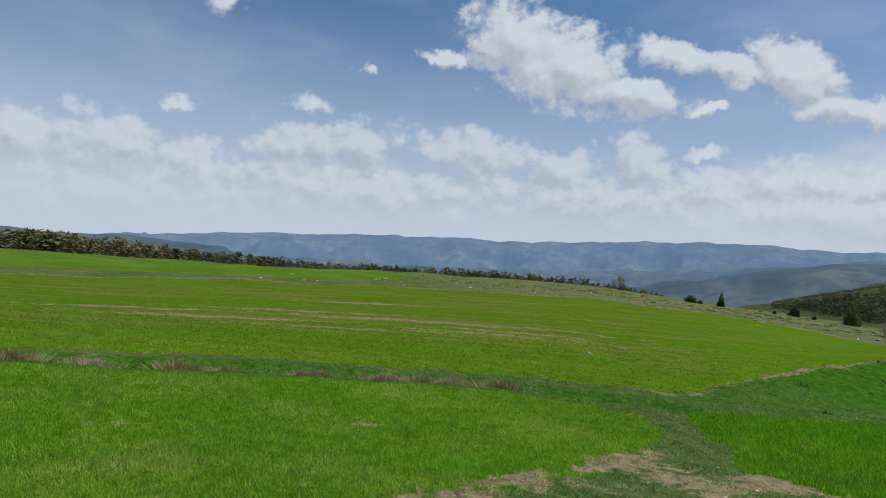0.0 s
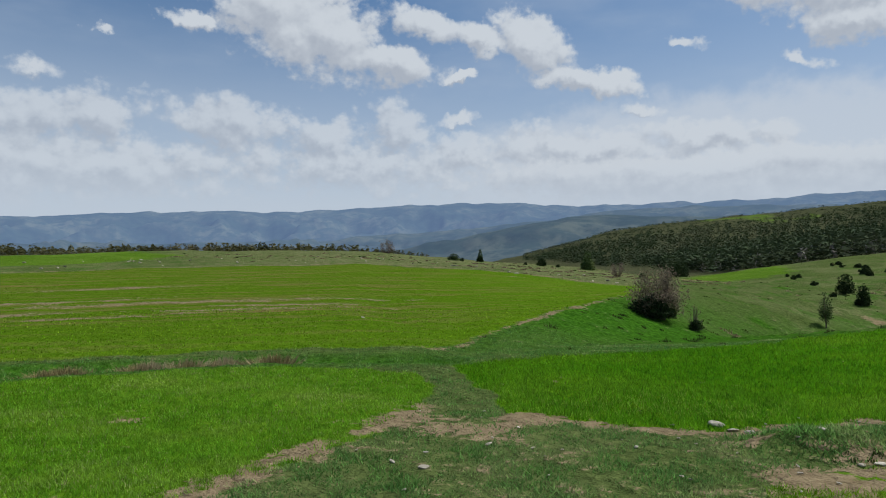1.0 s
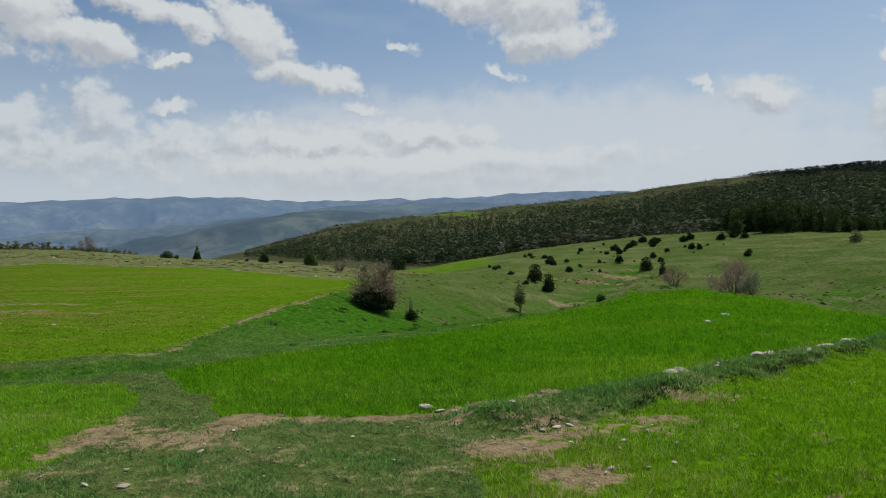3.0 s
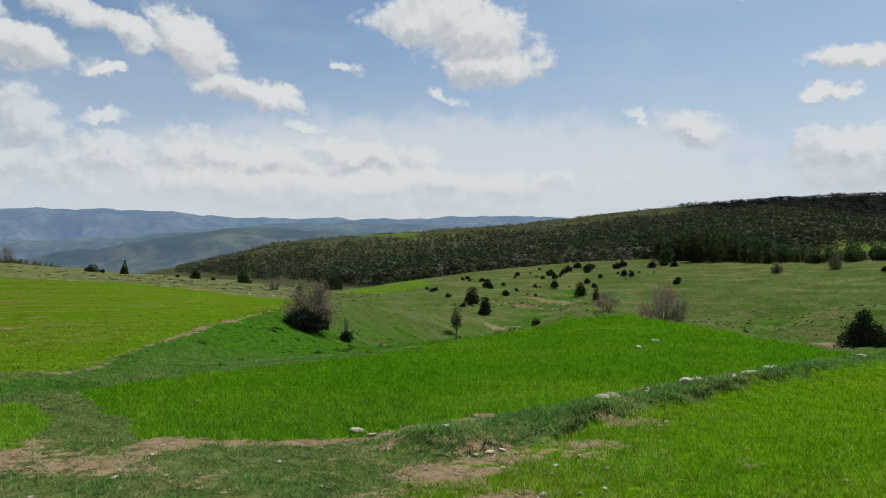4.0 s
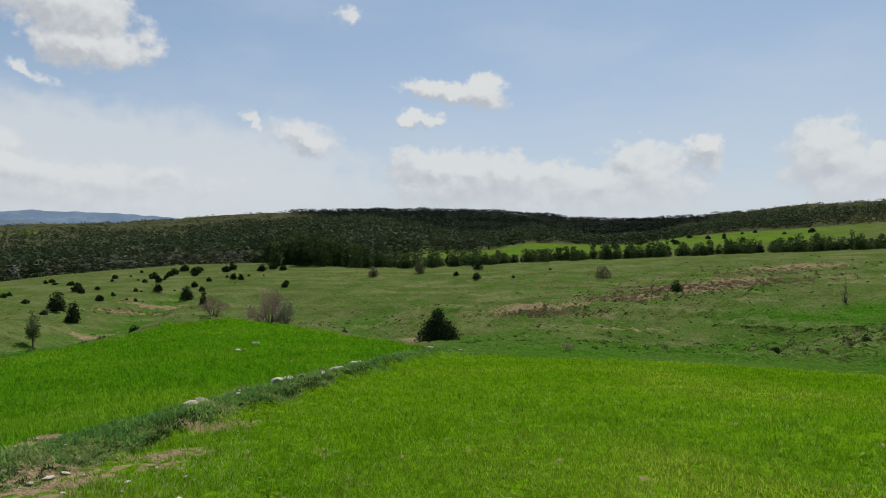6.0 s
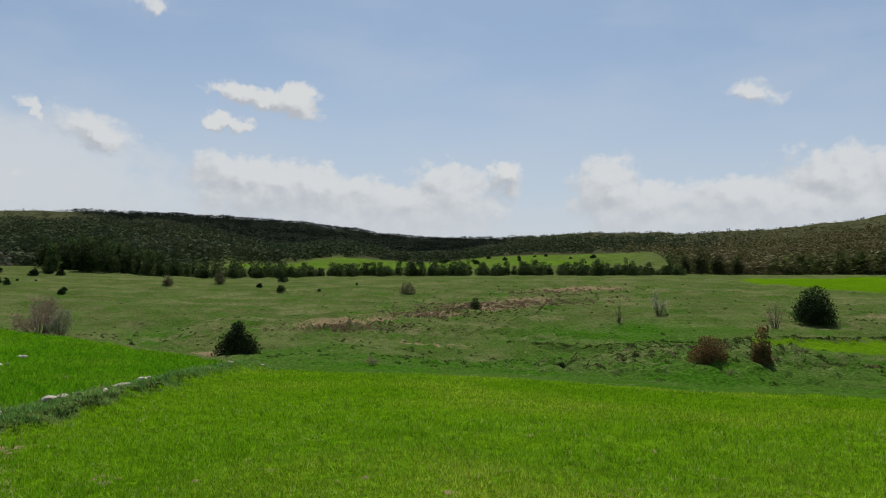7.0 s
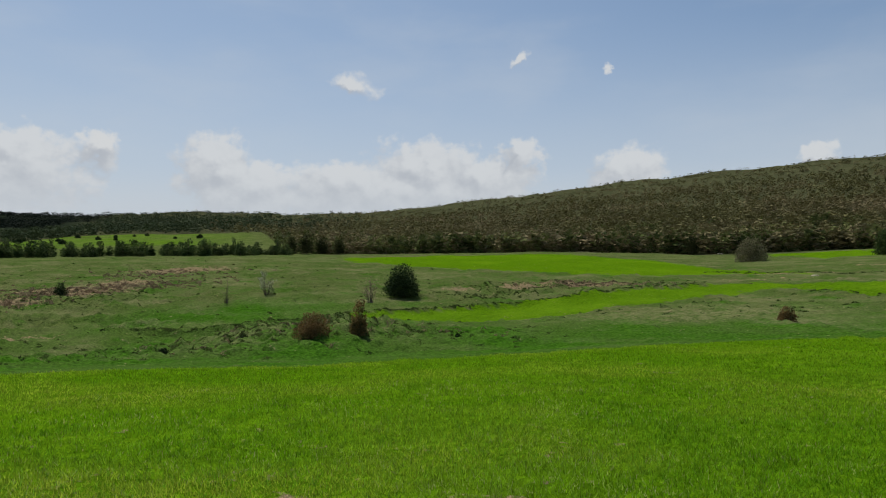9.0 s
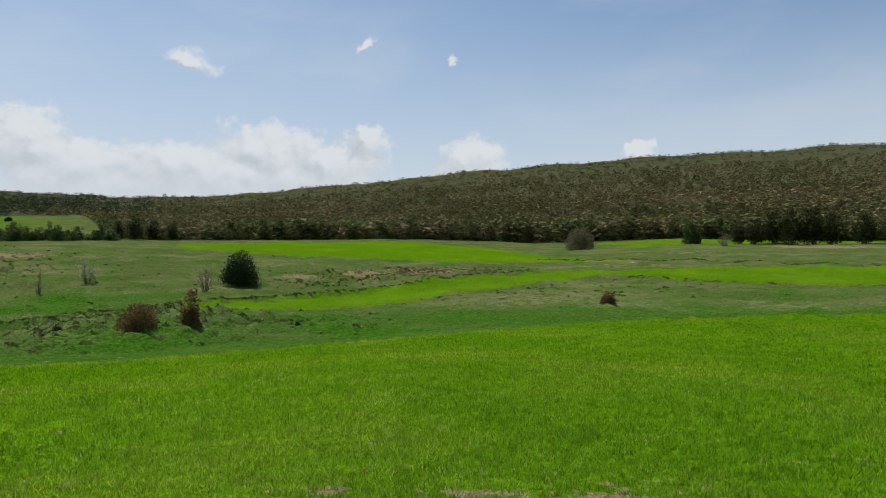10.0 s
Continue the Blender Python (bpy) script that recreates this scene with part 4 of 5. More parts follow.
def leaves(rng, blobs, count, size, up=0.0, shell=0.55):
    """Small bent leaf sprays, scattered through a set of balls (x, y, z, radius, squash), thicker towards their rims."""
    b = np.array(blobs, float)
    w = b[:, 3] ** 2
    pick = rng.choice(len(b), count, p=w / w.sum())
    d = rng.normal(size=(count, 3))
    d /= np.linalg.norm(d, axis=1)[:, None]
    rad = b[pick, 3] * (shell + (1 - shell) * rng.rand(count)) ** 0.7 * rng.uniform(0.75, 1.08, count)
    c = b[pick, :3] + d * rad[:, None] * np.stack([np.ones(count), np.ones(count), b[pick, 4]], 1)
    axis = d * 0.7 + rng.normal(size=(count, 3)) * 0.6
    axis[:, 2] += up
    axis /= np.linalg.norm(axis, axis=1)[:, None]
    side = np.cross(axis, rng.normal(size=(count, 3)))
    side /= np.linalg.norm(side, axis=1)[:, None]
    s = size * rng.uniform(0.6, 1.4, count)[:, None]
    nrm = np.cross(axis, side)
    v = np.stack([c - axis * s * 0.6, c + side * s * 0.42 + nrm * s * 0.15, c + axis * s * 0.75, c - side * s * 0.42 + nrm * s * 0.15], 1)
    v[:, :, 2] = np.maximum(v[:, :, 2], 0.01)
    i = np.arange(count) * 4
    return v.reshape(-1, 3), np.stack([i, i + 1, i + 2, i + 3], 1)


def anchor(name, label, category, group=""):
    return tagged(new(name), label, category, group)


def crown_blobs(rng, h, w, lo, n, cone=0.0, squash=1.0, fill=0.33):
    """Balls that make up an uneven crown between lo * h and h; cone: how far it narrows upwards."""
    out = []
    for k in range(n):
        f = (k + 0.5) / n
        z = h * (lo + (1 - lo) * f)
        reach = w / 2 * ((1 - cone * f) if cone else math.sqrt(1 - (0.92 * f) ** 2) if lo < 0.1 else math.sin(math.pi * (0.18 + 0.72 * f)) ** 0.7)
        a = 2.4 * k + rng.uniform(-0.5, 0.5)
        rad = max(0.12 * w, reach * rng.uniform(fill, fill + 0.35))
        d = max(0.0, reach - rad) * rng.uniform(0.5, 1.0)
        out.append((math.cos(a) * d, math.sin(a) * d, min(z, h - rad * squash * 0.8), rad, squash))
        if f < 0.5:
            for turn in (2.1, 4.2):
                d = max(0.0, reach - rad) * rng.uniform(0.7, 1.0)
                out.append((math.cos(a + turn) * d, math.sin(a + turn) * d, z * rng.uniform(0.6, 1.1), rad, squash))
    return out


def bush(seed, name, label, category, h, w, mat, leaf, count, lo=0.05, blobs=14, cone=0.0, shell=0.55, stems=6, stem_r=0.02, group="", bark=None):
    """A shrub: several stems from one root and a crown of leaf sprays."""
    rng = np.random.RandomState(seed)
    top = anchor(name, label, category, group)
    balls = crown_blobs(rng, h, w * 1.25, lo, blobs, cone)
    pieces = []
    for k in range(stems):
        t = balls[(k * 3) % len(balls)]
        a = 2 * math.pi * k / stems
        pieces.append(limb(rng, (0.05 * w * math.cos(a), 0.05 * w * math.sin(a), -0.08), (t[0], t[1], t[2] + 0.4 * t[3]), stem_r, stem_r * 0.3, 0.1))
    part("stems", joined(pieces, "stems"), bark or BARK, top)
    v, q = leaves(rng, balls, int(count * 1.6), leaf * 1.15, 0.3, shell)
    part("crown", raw_mesh("crown", v, quads=q), mat, top)
    return top


def twiggy(seed, name, label, category, h, w, mat, count, leaf, group="", branches=26, stem_r=0.028):
    """A shrub in bud: many upright branching twigs that show through a thin crown."""
    rng = np.random.RandomState(seed)
    top = anchor(name, label, category, group)
    stems, tips = [], []
    for k in range(branches):
        a, out = rng.uniform(0, 6.283), rng.uniform(0.15, 1.0) ** 0.7
        hh = h * (0.98 - 0.55 * out ** 2) * rng.uniform(0.75, 1.0)
        low = rng.rand() < 0.35
        hh = hh * rng.uniform(0.35, 0.7) if low else hh
        mid = Vector((math.cos(a) * w * 0.30 * out, math.sin(a) * w * 0.30 * out, hh * 0.42))
        end = Vector((math.cos(a) * w * 0.48 * out, math.sin(a) * w * 0.48 * out, hh))
        root = Vector((math.cos(a) * 0.12 * w * out, math.sin(a) * 0.12 * w * out, -0.08))
        stems.append(limb(rng, root, mid, stem_r, stem_r * 0.6, 0.08, 3))
        stems.append(limb(rng, mid, end, stem_r * 0.6, stem_r * 0.2, 0.1, 3))
        tips.append((*end, 0.16 * w, 1.0)), tips.append((*mid.lerp(end, 0.55), 0.15 * w, 1.0))
        for j in range(3):
            f = rng.uniform(0.3, 0.95)
            p = mid.lerp(end, f)
            e = p + Vector((rng.uniform(-1, 1), rng.uniform(-1, 1), rng.uniform(0.2, 1.0))) * 0.17 * h
            stems.append(limb(rng, p, e, stem_r * 0.3, stem_r * 0.1, 0.1, 2))
            tips.append((*e, 0.09 * w, 1.0))
    part("stems", joined(stems, "stems"), BARK, top)
    v, q = leaves(rng, tips, count, leaf, 0.5, 0.2)
    part("crown", raw_mesh("crown", v, quads=q), mat, top)
    return top


def tree(seed, name, label, category, h, w, mat, count, leaf, trunk_r, fork=0.3, cone=0.0, limbs=9, blobs=16, shell=0.4, group="", lo=None, squash=0.9):
    """A tree with a tapered trunk, limbs and a broken crown."""
    rng = np.random.RandomState(seed)
    top = anchor(name, label, category, group)
    balls = crown_blobs(rng, h, w, fork if lo is None else lo, blobs, cone, squash)
    pieces = [limb(rng, (0, 0, -0.15), (rng.uniform(-0.05, 0.05) * h, 0, h * 0.93), trunk_r, trunk_r * 0.15, 0.04, 6)]
    for k in range(limbs):
        t = balls[(k * 5 + 2) % len(balls)]
        z = h * (fork * 0.8 + (0.9 - fork * 0.8) * k / limbs)
        z = min(z, max(t[2] - 0.05 * h, 0.15 * h))
        pieces.append(limb(rng, (0, 0, z), t[:3], trunk_r * 0.45 * (1 - 0.6 * k / limbs), trunk_r * 0.1, 0.1))
    part("trunk", joined(pieces, "trunk"), BARK, top)
    v, q = leaves(rng, balls, count, leaf, 0.3, shell)
    part("crown", raw_mesh("crown", v, quads=q), mat, top)
    return top


def put(thing, az, r, turn=0.0, size=1.0):
    thing.matrix_basis = pose(*place(az, r), 0, 0, turn) @ Matrix.Scale(size, 4)
    return thing


def put_copy(thing, az, r, turn=0.0, size=1.0, tall=1.0):
    ob = copy_thing(thing, pose(*place(az, r), 0, 0, turn))
    ob.scale = (size, size, size * tall)
    return ob


# ---- shrubs and trees that stand alone ----
put(twiggy(1, "thorn_bush", "large brown thorn bush in bud on the grassy bank", "bush", 2.05, 2.2, BROWN, 5600, 0.05, branches=60), 36.07, 28.9)
put(bush(37, "juniper", "low dark juniper skirting the foot of a thorn bush", "juniper", 0.85, 1.9, JUNIPER, 0.07, 1900, lo=0.03), 35.75, 28.5)
put(bush(38, "juniper", "small dark juniper at the foot of a dead shrub", "juniper", 0.42, 0.6, JUNIPER, 0.05, 420, lo=0.03), 38.8, 28.9)
put(twiggy(2, "dead_shrub", "small leafless grey shrub on the green bank", "shrub", 1.15, 0.62, BROWN, 120, 0.03, branches=12, stem_r=0.022), 38.8, 29.1)
put(tree(3, "young_tree", "small upright tree with thin new leaves in the hollow", "tree", 2.05, 1.05, FRESH, 1300, 0.055, 0.05, 0.28, limbs=12, shell=0.15), 47.84, 44.0)
put(bush(4, "juniper", "dark green rounded juniper above the gully", "juniper", 2.1, 1.8, JUNIPER, 0.10, 1500, group="junipers by the gully"), 49.22, 84.5)
put(bush(5, "juniper", "dark green leaning juniper above the gully", "juniper", 1.9, 1.5, JUNIPER, 0.10, 1300, cone=0.5, group="junipers by the gully"), 50.29, 76.7)
put(bush(6, "juniper", "dark green broad juniper on the pasture slope", "juniper", 1.95, 1.75, JUNIPER, 0.10, 1300, group="junipers by the gully"), 58.0, 99.2)
put(bush(7, "juniper", "slim dark columnar juniper on the pasture slope", "juniper", 2.1, 0.95, JUNIPER, 0.09, 1000, cone=0.45, group="junipers by the gully"), 59.25, 92.3)
put(bush(8, "juniper", "low dark juniper in the gully", "juniper", 0.75, 0.95, JUNIPER, 0.07, 600, group="junipers by the gully"), 54.43, 59.1)
put(twiggy(9, "blackthorn", "pinkish brown bush in bud behind the crop", "bush", 2.4, 3.1, PINK, 3000, 0.06, "blackthorn bushes"), 60.04, 81.8)
put(twiggy(10, "blackthorn", "tall pinkish brown bush in bud behind the crop", "bush", 3.5, 4.4, PINK, 5200, 0.07, "blackthorn bushes", branches=44, stem_r=0.035), 64.2, 68.5)
put(twiggy(11, "flowering_bush", "pale green bush in blossom beside a blackthorn", "bush", 2.5, 1.9, BLOSSOM, 3000, 0.07), 65.5, 65.2)
put(bush(12, "pine", "dark young pine on the crest of the field", "tree", 2.7, 2.2, PINE, 0.14, 1500, cone=0.62, lo=0.05), 30.95, 100)
put(bush(13, "pine", "small pointed dark pine on the field crest", "tree", 1.95, 1.15, PINE, 0.11, 900, cone=0.75, lo=0.05), 22.3, 108)
put(bush(14, "juniper", "low dark juniper on the field crest", "juniper", 1.1, 1.9, JUNIPER, 0.1, 800), 20.1, 112)
put(bush(15, "juniper", "low dark juniper on the field crest", "juniper", 1.2, 1.6, JUNIPER, 0.1, 800), 27.3, 108)
put(twiggy(16, "thorn_bush", "dark brown thorn bush on the field crest", "bush", 2.6, 2.9, BROWN, 1900, 0.07, branches=30), 14.7, 122)
put(twiggy(17, "thorn_bush", "brown leafless thorn bush near the crop corner", "bush", 1.9, 1.8, PINK, 900, 0.05), 33.3, 82)
put(bush(18, "juniper", "wide dark juniper at the mouth of the hollow", "juniper", 2.6, 3.6, JUNIPER, 0.14, 1700), 37.9, 124)
put(bush(19, "juniper", "dense black-green juniper at the end of the balk", "juniper", 1.95, 2.7, JUNIPER, 0.075, 4600, cone=0.85, blobs=26, lo=0.03), 77.85, 40.9)
put(bush(20, "juniper", "low dark juniper on the meadow", "juniper", 0.95, 1.3, JUNIPER, 0.08, 700), 81.0, 99.5)
put(bush(21, "juniper", "small juniper on the meadow's crest", "juniper", 1.5, 1.8, JUNIPER, 0.1, 800), 81.1, 115)
put(bush(22, "scrub_oak", "olive scrub bush on the meadow's crest", "bush", 2.1, 1.9, OLIVE, 0.1, 900), 76.3, 120)
put(bush(23, "scrub_oak", "low olive scrub bush on the meadow's crest", "bush", 1.6, 1.65, OLIVE, 0.1, 800), 72.5, 114)
put(bush(24, "scrub_oak", "olive scrub bush on the open meadow", "bush", 1.5, 2.1, OLIVE, 0.09, 900), 91.15, 92)
put(twiggy(25, "dead_shrub", "grey dry shrub at the edge of the crop", "shrub", 0.45, 0.6, BROWN, 260, 0.03, branches=14, stem_r=0.008), 88.5, 25.4)
put(bush(26, "juniper", "low dark juniper beside a bare scar", "juniper", 1.25, 1.35, JUNIPER, 0.08, 800, cone=0.5), 96.74, 77.1)
put(twiggy(27, "bare_sapling", "thin leafless sapling in the hollow", "sapling", 2.3, 0.6, BROWN, 60, 0.04, branches=7, stem_r=0.03), 108.19, 62)
put(twiggy(28, "flowering_sapling", "slim sapling with sparse pale blossom", "sapling", 2.7, 1.4, BLOSSOM, 900, 0.07, branches=14, stem_r=0.03), 111.23, 66.7)
put(twiggy(29, "thorn_bush", "sparse pinkish bush beside a juniper", "bush", 2.4, 1.3, PINK, 600, 0.05, branches=16), 119.45, 58.9)
put(bush(30, "juniper", "big rounded black-green juniper on the slope", "juniper", 2.85, 3.2, JUNIPER, 0.09, 5600, blobs=26, lo=0.04), 122.04, 63.5)
put(bush(31, "rusty_juniper", "low rusty brown juniper on the mound", "juniper", 1.15, 1.65, RUSTY, 0.055, 2800, blobs=18, lo=0.05), 114.77, 32.2)
put(bush(32, "rusty_juniper", "upright rusty green juniper on the mound", "juniper", 1.7, 0.82, RUSTY, 0.055, 2300, cone=0.35, blobs=16, lo=0.05), 118.49, 32.7)
put(bush(33, "rusty_juniper", "small rusty juniper on the grassy slope", "juniper", 0.9, 1.0, RUSTY, 0.055, 1500, lo=0.05), 151.44, 43.6)
put(bush(34, "scrub_oak", "large rounded grey-olive bush by the far field", "bush", 4.3, 5.6, OLIVE, 0.16, 3800, blobs=26, lo=0.05), 149.35, 127, 0, 0.92)
put(bush(35, "pine", "dark rounded young pine below the woods", "tree", 4.0, 3.4, PINE, 0.18, 1800, cone=0.4, lo=0.05), 157.92, 133)
put(twiggy(36, "thorn_bush", "brown leafless bush below the woods", "bush", 2.4, 2.6, BROWN, 900, 0.07), 160.26, 124)

# low junipers dotted over the pasture
rng = np.random.RandomState(40)
low = put(bush(41, "juniper", "low dark juniper dotted on the pasture", "juniper", 0.75, 1.05, JUNIPER, 0.1, 420, blobs=8, group="junipers dotted on the pasture"), 52.0, 96)
for az0, r0, n in ((50.6, 114.6, 5), (52.8, 107, 4), (54.8, 104, 4), (48.9, 126, 5), (60.9, 118, 4), (63, 124, 4), (55.8, 126, 5), (46.5, 104, 3), (58.5, 112, 3), (53.5, 132, 5), (65.5, 112, 2), (47.5, 88, 2)):
    for k in range(n):
        put_copy(low, az0 + rng.normal(0, 0.7), r0 + rng.normal(0, 4), rng.uniform(0, 360), rng.uniform(0.35, 1.15) ** 1.3, rng.uniform(0.7, 1.3))
for k in range(15):
    put_copy(low, (57.4, 58.6, 61.2, 63.8)[k % 4] + rng.normal(0, 0.6), rng.uniform(126, 140), rng.uniform(0, 360), rng.uniform(1.0, 2.0), 0.95)
for az, r, s in ((20.8, 110, 0.7), (28.6, 104, 0.6), (26.0, 112, 0.6), (35.2, 92, 0.8), (62.5, 60, 0.6), (57.2, 57, 0.45), (79.3, 108, 0.9), (70.2, 58, 0.5), (99.5, 52, 0.35), (106.5, 47, 0.35), (103.65, 33.8, 0.4), (109.5, 34.6, 0.42), (84, 96, 0.5), (126.5, 36, 0.3), (87, 104, 0.4)):
    put_copy(low, az, r, rng.uniform(0, 360), s)
for k in range(16):
    put_copy(low, rng.uniform(92, 110), rng.uniform(330, 430), rng.uniform(0, 360), rng.uniform(1.6, 3.2), 0.9)

# pines: a dense clump and a long row behind the meadow
pine_a = put(tree(50, "pine", "dark green pine in a dense clump", "tree", 6.0, 3.6, PINE, 1100, 0.3, 0.14, 0.12, 0.55, group="pines behind the meadow"), 66.5, 140)
pine_b = put(tree(51, "pine", "dark broad pine in a dense clump", "tree", 5.6, 4.2, PINE, 1200, 0.3, 0.14, 0.1, 0.25, group="pines behind the meadow"), 68.3, 141)
for k in range(24):
    az = 64.3 + 7.6 * k / 23 + rng.uniform(-0.2, 0.2)
    tall = 1.22 - 0.5 * abs((az - 67.0) / 6.0)
    put_copy((pine_a, pine_b)[k % 2], az, rng.uniform(137, 152), rng.uniform(0, 360), tall * rng.uniform(0.85, 1.05))
pine_c = put(tree(53, "pine", "low spreading dark pine in the row behind the meadow", "tree", 4.2, 4.6, PINE, 1100, 0.28, 0.12, 0.08, 0.0, group="pines behind the meadow", lo=0.06), 73.0, 168)
for k in range(170):
    az = 71.5 + 41.5 * (k + rng.uniform(-3, 3)) / 169
    put_copy((pine_c, pine_b, pine_c, pine_a)[k % 4], az, rng.uniform(160, 190), rng.uniform(0, 360), rng.uniform(0.42, 0.92) * (1.05 if az < 80 else 0.9) * (1.25 if k % 4 in (0, 2) else 0.95), rng.uniform(0.65, 1.0))
oak = put(tree(52, "oak", "dark rounded oak at the edge of the woods", "tree", 7.4, 6.6, OAK, 1900, 0.34, 0.2, 0.12, 0.0, group="oaks at the woods' edge"), 164.8, 133, 0, 0.85)
for az, r, s in ((161.2, 134, 0.5), (162.4, 133, 0.62), (163.6, 136, 0.75), (166.2, 133, 0.85), (167.4, 136, 0.75), (169.5, 138, 0.7), (171.5, 137, 0.8), (174.5, 140, 0.9), (145.2, 172, 0.6), (113.2, 205, 0.7), (114.4, 200, 0.8), (115.6, 208, 0.75), (117.0, 205, 0.65)):
    put_copy(oak, az, r, rng.uniform(0, 360), s)


# ---- woods ----
def wood_mesh(name, rng, az, r, tall, wide, mat, label, tris=34, kinds=10):
    """Many small trees as one mesh: each a pile of leaf sprays, pointed or round."""
    forms = []
    for k in range(kinds):
        z = rng.rand(tris) ** 0.8
        reach = (1 - z) ** 0.7 if k % 2 else np.sin(np.pi * (0.12 + 0.8 * z))
        a, d = rng.uniform(0, 6.283, tris), 0.5 * reach * rng.uniform(0.35, 1.0, tris)
        c = np.stack([np.cos(a) * d, np.sin(a) * d, z], 1)
        s = rng.uniform(0.12, 0.23, tris)[:, None, None]
        off = rng.normal(size=(tris, 3, 3))
        off /= np.linalg.norm(off, axis=2)[:, :, None]
        forms.append(c[:, None, :] + off * s * np.array([1, 1, 0.62]))
    forms = np.array(forms)
    n = len(az)
    x, y = r * np.sin(np.radians(az)), r * np.cos(np.radians(az))
    z = surface(x, y)
    f = forms[rng.randint(0, kinds, n)]
    t = rng.uniform(0, 6.283, n)
    c, s = np.cos(t)[:, None, None], np.sin(t)[:, None, None]
    X = (f[..., 0] * c[..., 0][..., None] - f[..., 1] * s[..., 0][..., None]) * wide[:, None, None] + x[:, None, None]
    Y = (f[..., 0] * s[..., 0][..., None] + f[..., 1] * c[..., 0][..., None]) * wide[:, None, None] + y[:, None, None]
    Z = f[..., 2] * tall[:, None, None] + z[:, None, None]
    v = np.stack([X, Y, Z], -1).reshape(-1, 3)
    me = raw_mesh(name, v, tris=np.arange(len(v)).reshape(-1, 3))
    me.materials.append(mat)
    return tagged(new(name, me), label, "trees", kind="stuff")


def sow(rng, n, a0, a1, foot, top, power=1.0):
    """Spots between a foot line and a top line, thinned where fields and clearings lie."""
    az = rng.uniform(a0, a1, n)
    lo, hi = np.interp(az, *zip(*foot)), np.interp(az, *zip(*top))
    r = lo * (hi / lo) ** (rng.rand(n) ** power)
    x, y = r * np.sin(np.radians(az)), r * np.cos(np.radians(az))
    keep = np.ones(n, bool)
    for name in ("plateau", "hilltop", "bench", "far_bench", "valley_mouth", "hill_clearing"):
        keep &= ~inside(FIELDS[name], x, y)
    keep &= wave(x, y, 120, 61) + 0.6 * wave(x, y, 45, 62) > -1.15
    return az[keep], r[keep]


rng = np.random.RandomState(60)
az, r = sow(rng, 12500, 26, 120, [(26, 900), (33, 500), (38, 260), (45, 215), (57, 215), (66, 210), (72, 205), (75, 225), (78, 280), (82, 308), (88, 390), (100, 460), (112, 470), (120, 500)], [(26, 1150), (60, 1230), (82, 1130), (112, 1060), (120, 980)], 0.9)
spur_side = ~((az > 67) & (az < 99) & (r > np.interp(az, [67, 71, 78, 85, 93, 99], [1000, 760, 680, 680, 600, 560])))
spur_side &= rng.rand(len(az)) < np.interp(az, [103, 119], [1.0, 0.0])
az, r = az[spur_side], r[spur_side]
wood_mesh("hill_woods", rng, az, r, rng.uniform(3.5, 7.0, len(az)) * np.where(r > 900, 0.45, 1), rng.uniform(5.0, 9.0, len(az)), WOODS, "green pine and oak woods covering the long hill", 34)
# the upper hill's trees, darkened to paint in a cloud shadow
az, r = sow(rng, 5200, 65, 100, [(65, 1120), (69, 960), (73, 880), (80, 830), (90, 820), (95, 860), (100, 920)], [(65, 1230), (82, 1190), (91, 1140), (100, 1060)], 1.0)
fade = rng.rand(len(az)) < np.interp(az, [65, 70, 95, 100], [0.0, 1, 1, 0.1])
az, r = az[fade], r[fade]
wood_mesh("pine_woods", rng, az, r, rng.uniform(3.5, 5.5, len(az)), rng.uniform(6.5, 10.5, len(az)), SHADED_WOODS, "near-black pine woods along the top of the hill", 26)
az, r = sow(rng, 11500, 107, 178, [(107, 470), (110, 430), (112.5, 300), (114, 225), (118, 205), (126, 182), (140, 178), (148, 172), (157, 178), (166, 165), (178, 160)], [(107, 1060), (112, 1050), (128, 920), (145, 860), (178, 870)], 1.0)
thin = rng.rand(len(az)) < np.interp(az, [107, 118], [0.1, 1.0])
az, r = az[thin], r[thin]
wood_mesh("hill_woods", rng, az, r, rng.uniform(2.8, 5.5, len(az)) * np.where(r > 650, 0.5, 1), rng.uniform(3.8, 7.0, len(az)), BELT, "brown-green oak scrub covering the hillside below the skyline", 34)
az, r = sow(rng, 1300, 112, 178, [(112, 310), (114, 228), (118, 206), (126, 182), (140, 178), (148, 172), (157, 178), (166, 165), (178, 160)], [(112, 420), (126, 300), (140, 290), (178, 260)], 1.6)
wood_mesh("green_oaks", rng, az, r, rng.uniform(3.0, 5.5, len(az)), rng.uniform(3.6, 6.0, len(az)), GREEN_OAK, "green oaks in new leaf along the foot of the wooded hillside", 40)
az, r = sow(rng, 260, 38, 82, [(38, 262), (45, 217), (57, 217), (66, 212), (72, 300), (82, 390)], [(38, 330), (50, 300), (62, 330), (70, 560), (82, 480)], 1.2)
wood_mesh("bare_trees", rng, az, r, rng.uniform(3.0, 5.0, len(az)), rng.uniform(2.6, 4.5, len(az)), BARE, "pale grey bare trees among the woods", 26)
az, r = sow(rng, 900, -40, 18, [(-40, 128), (-14, 132), (18, 130)], [(-40, 150), (-14, 146), (18, 138)])
tall = np.interp(az, [-40, -26, -20, -14, -8, 2, 12, 18], [3.8, 3.4, 2.4, 2.3, 1.5, 1.7, 1.3, 0.8])
wood_mesh("thicket", rng, az, r, tall * rng.uniform(0.6, 1.15, len(az)), tall * rng.uniform(0.7, 1.3, len(az)), BELT, "belt of brown-green scrub behind the upper field", 46)


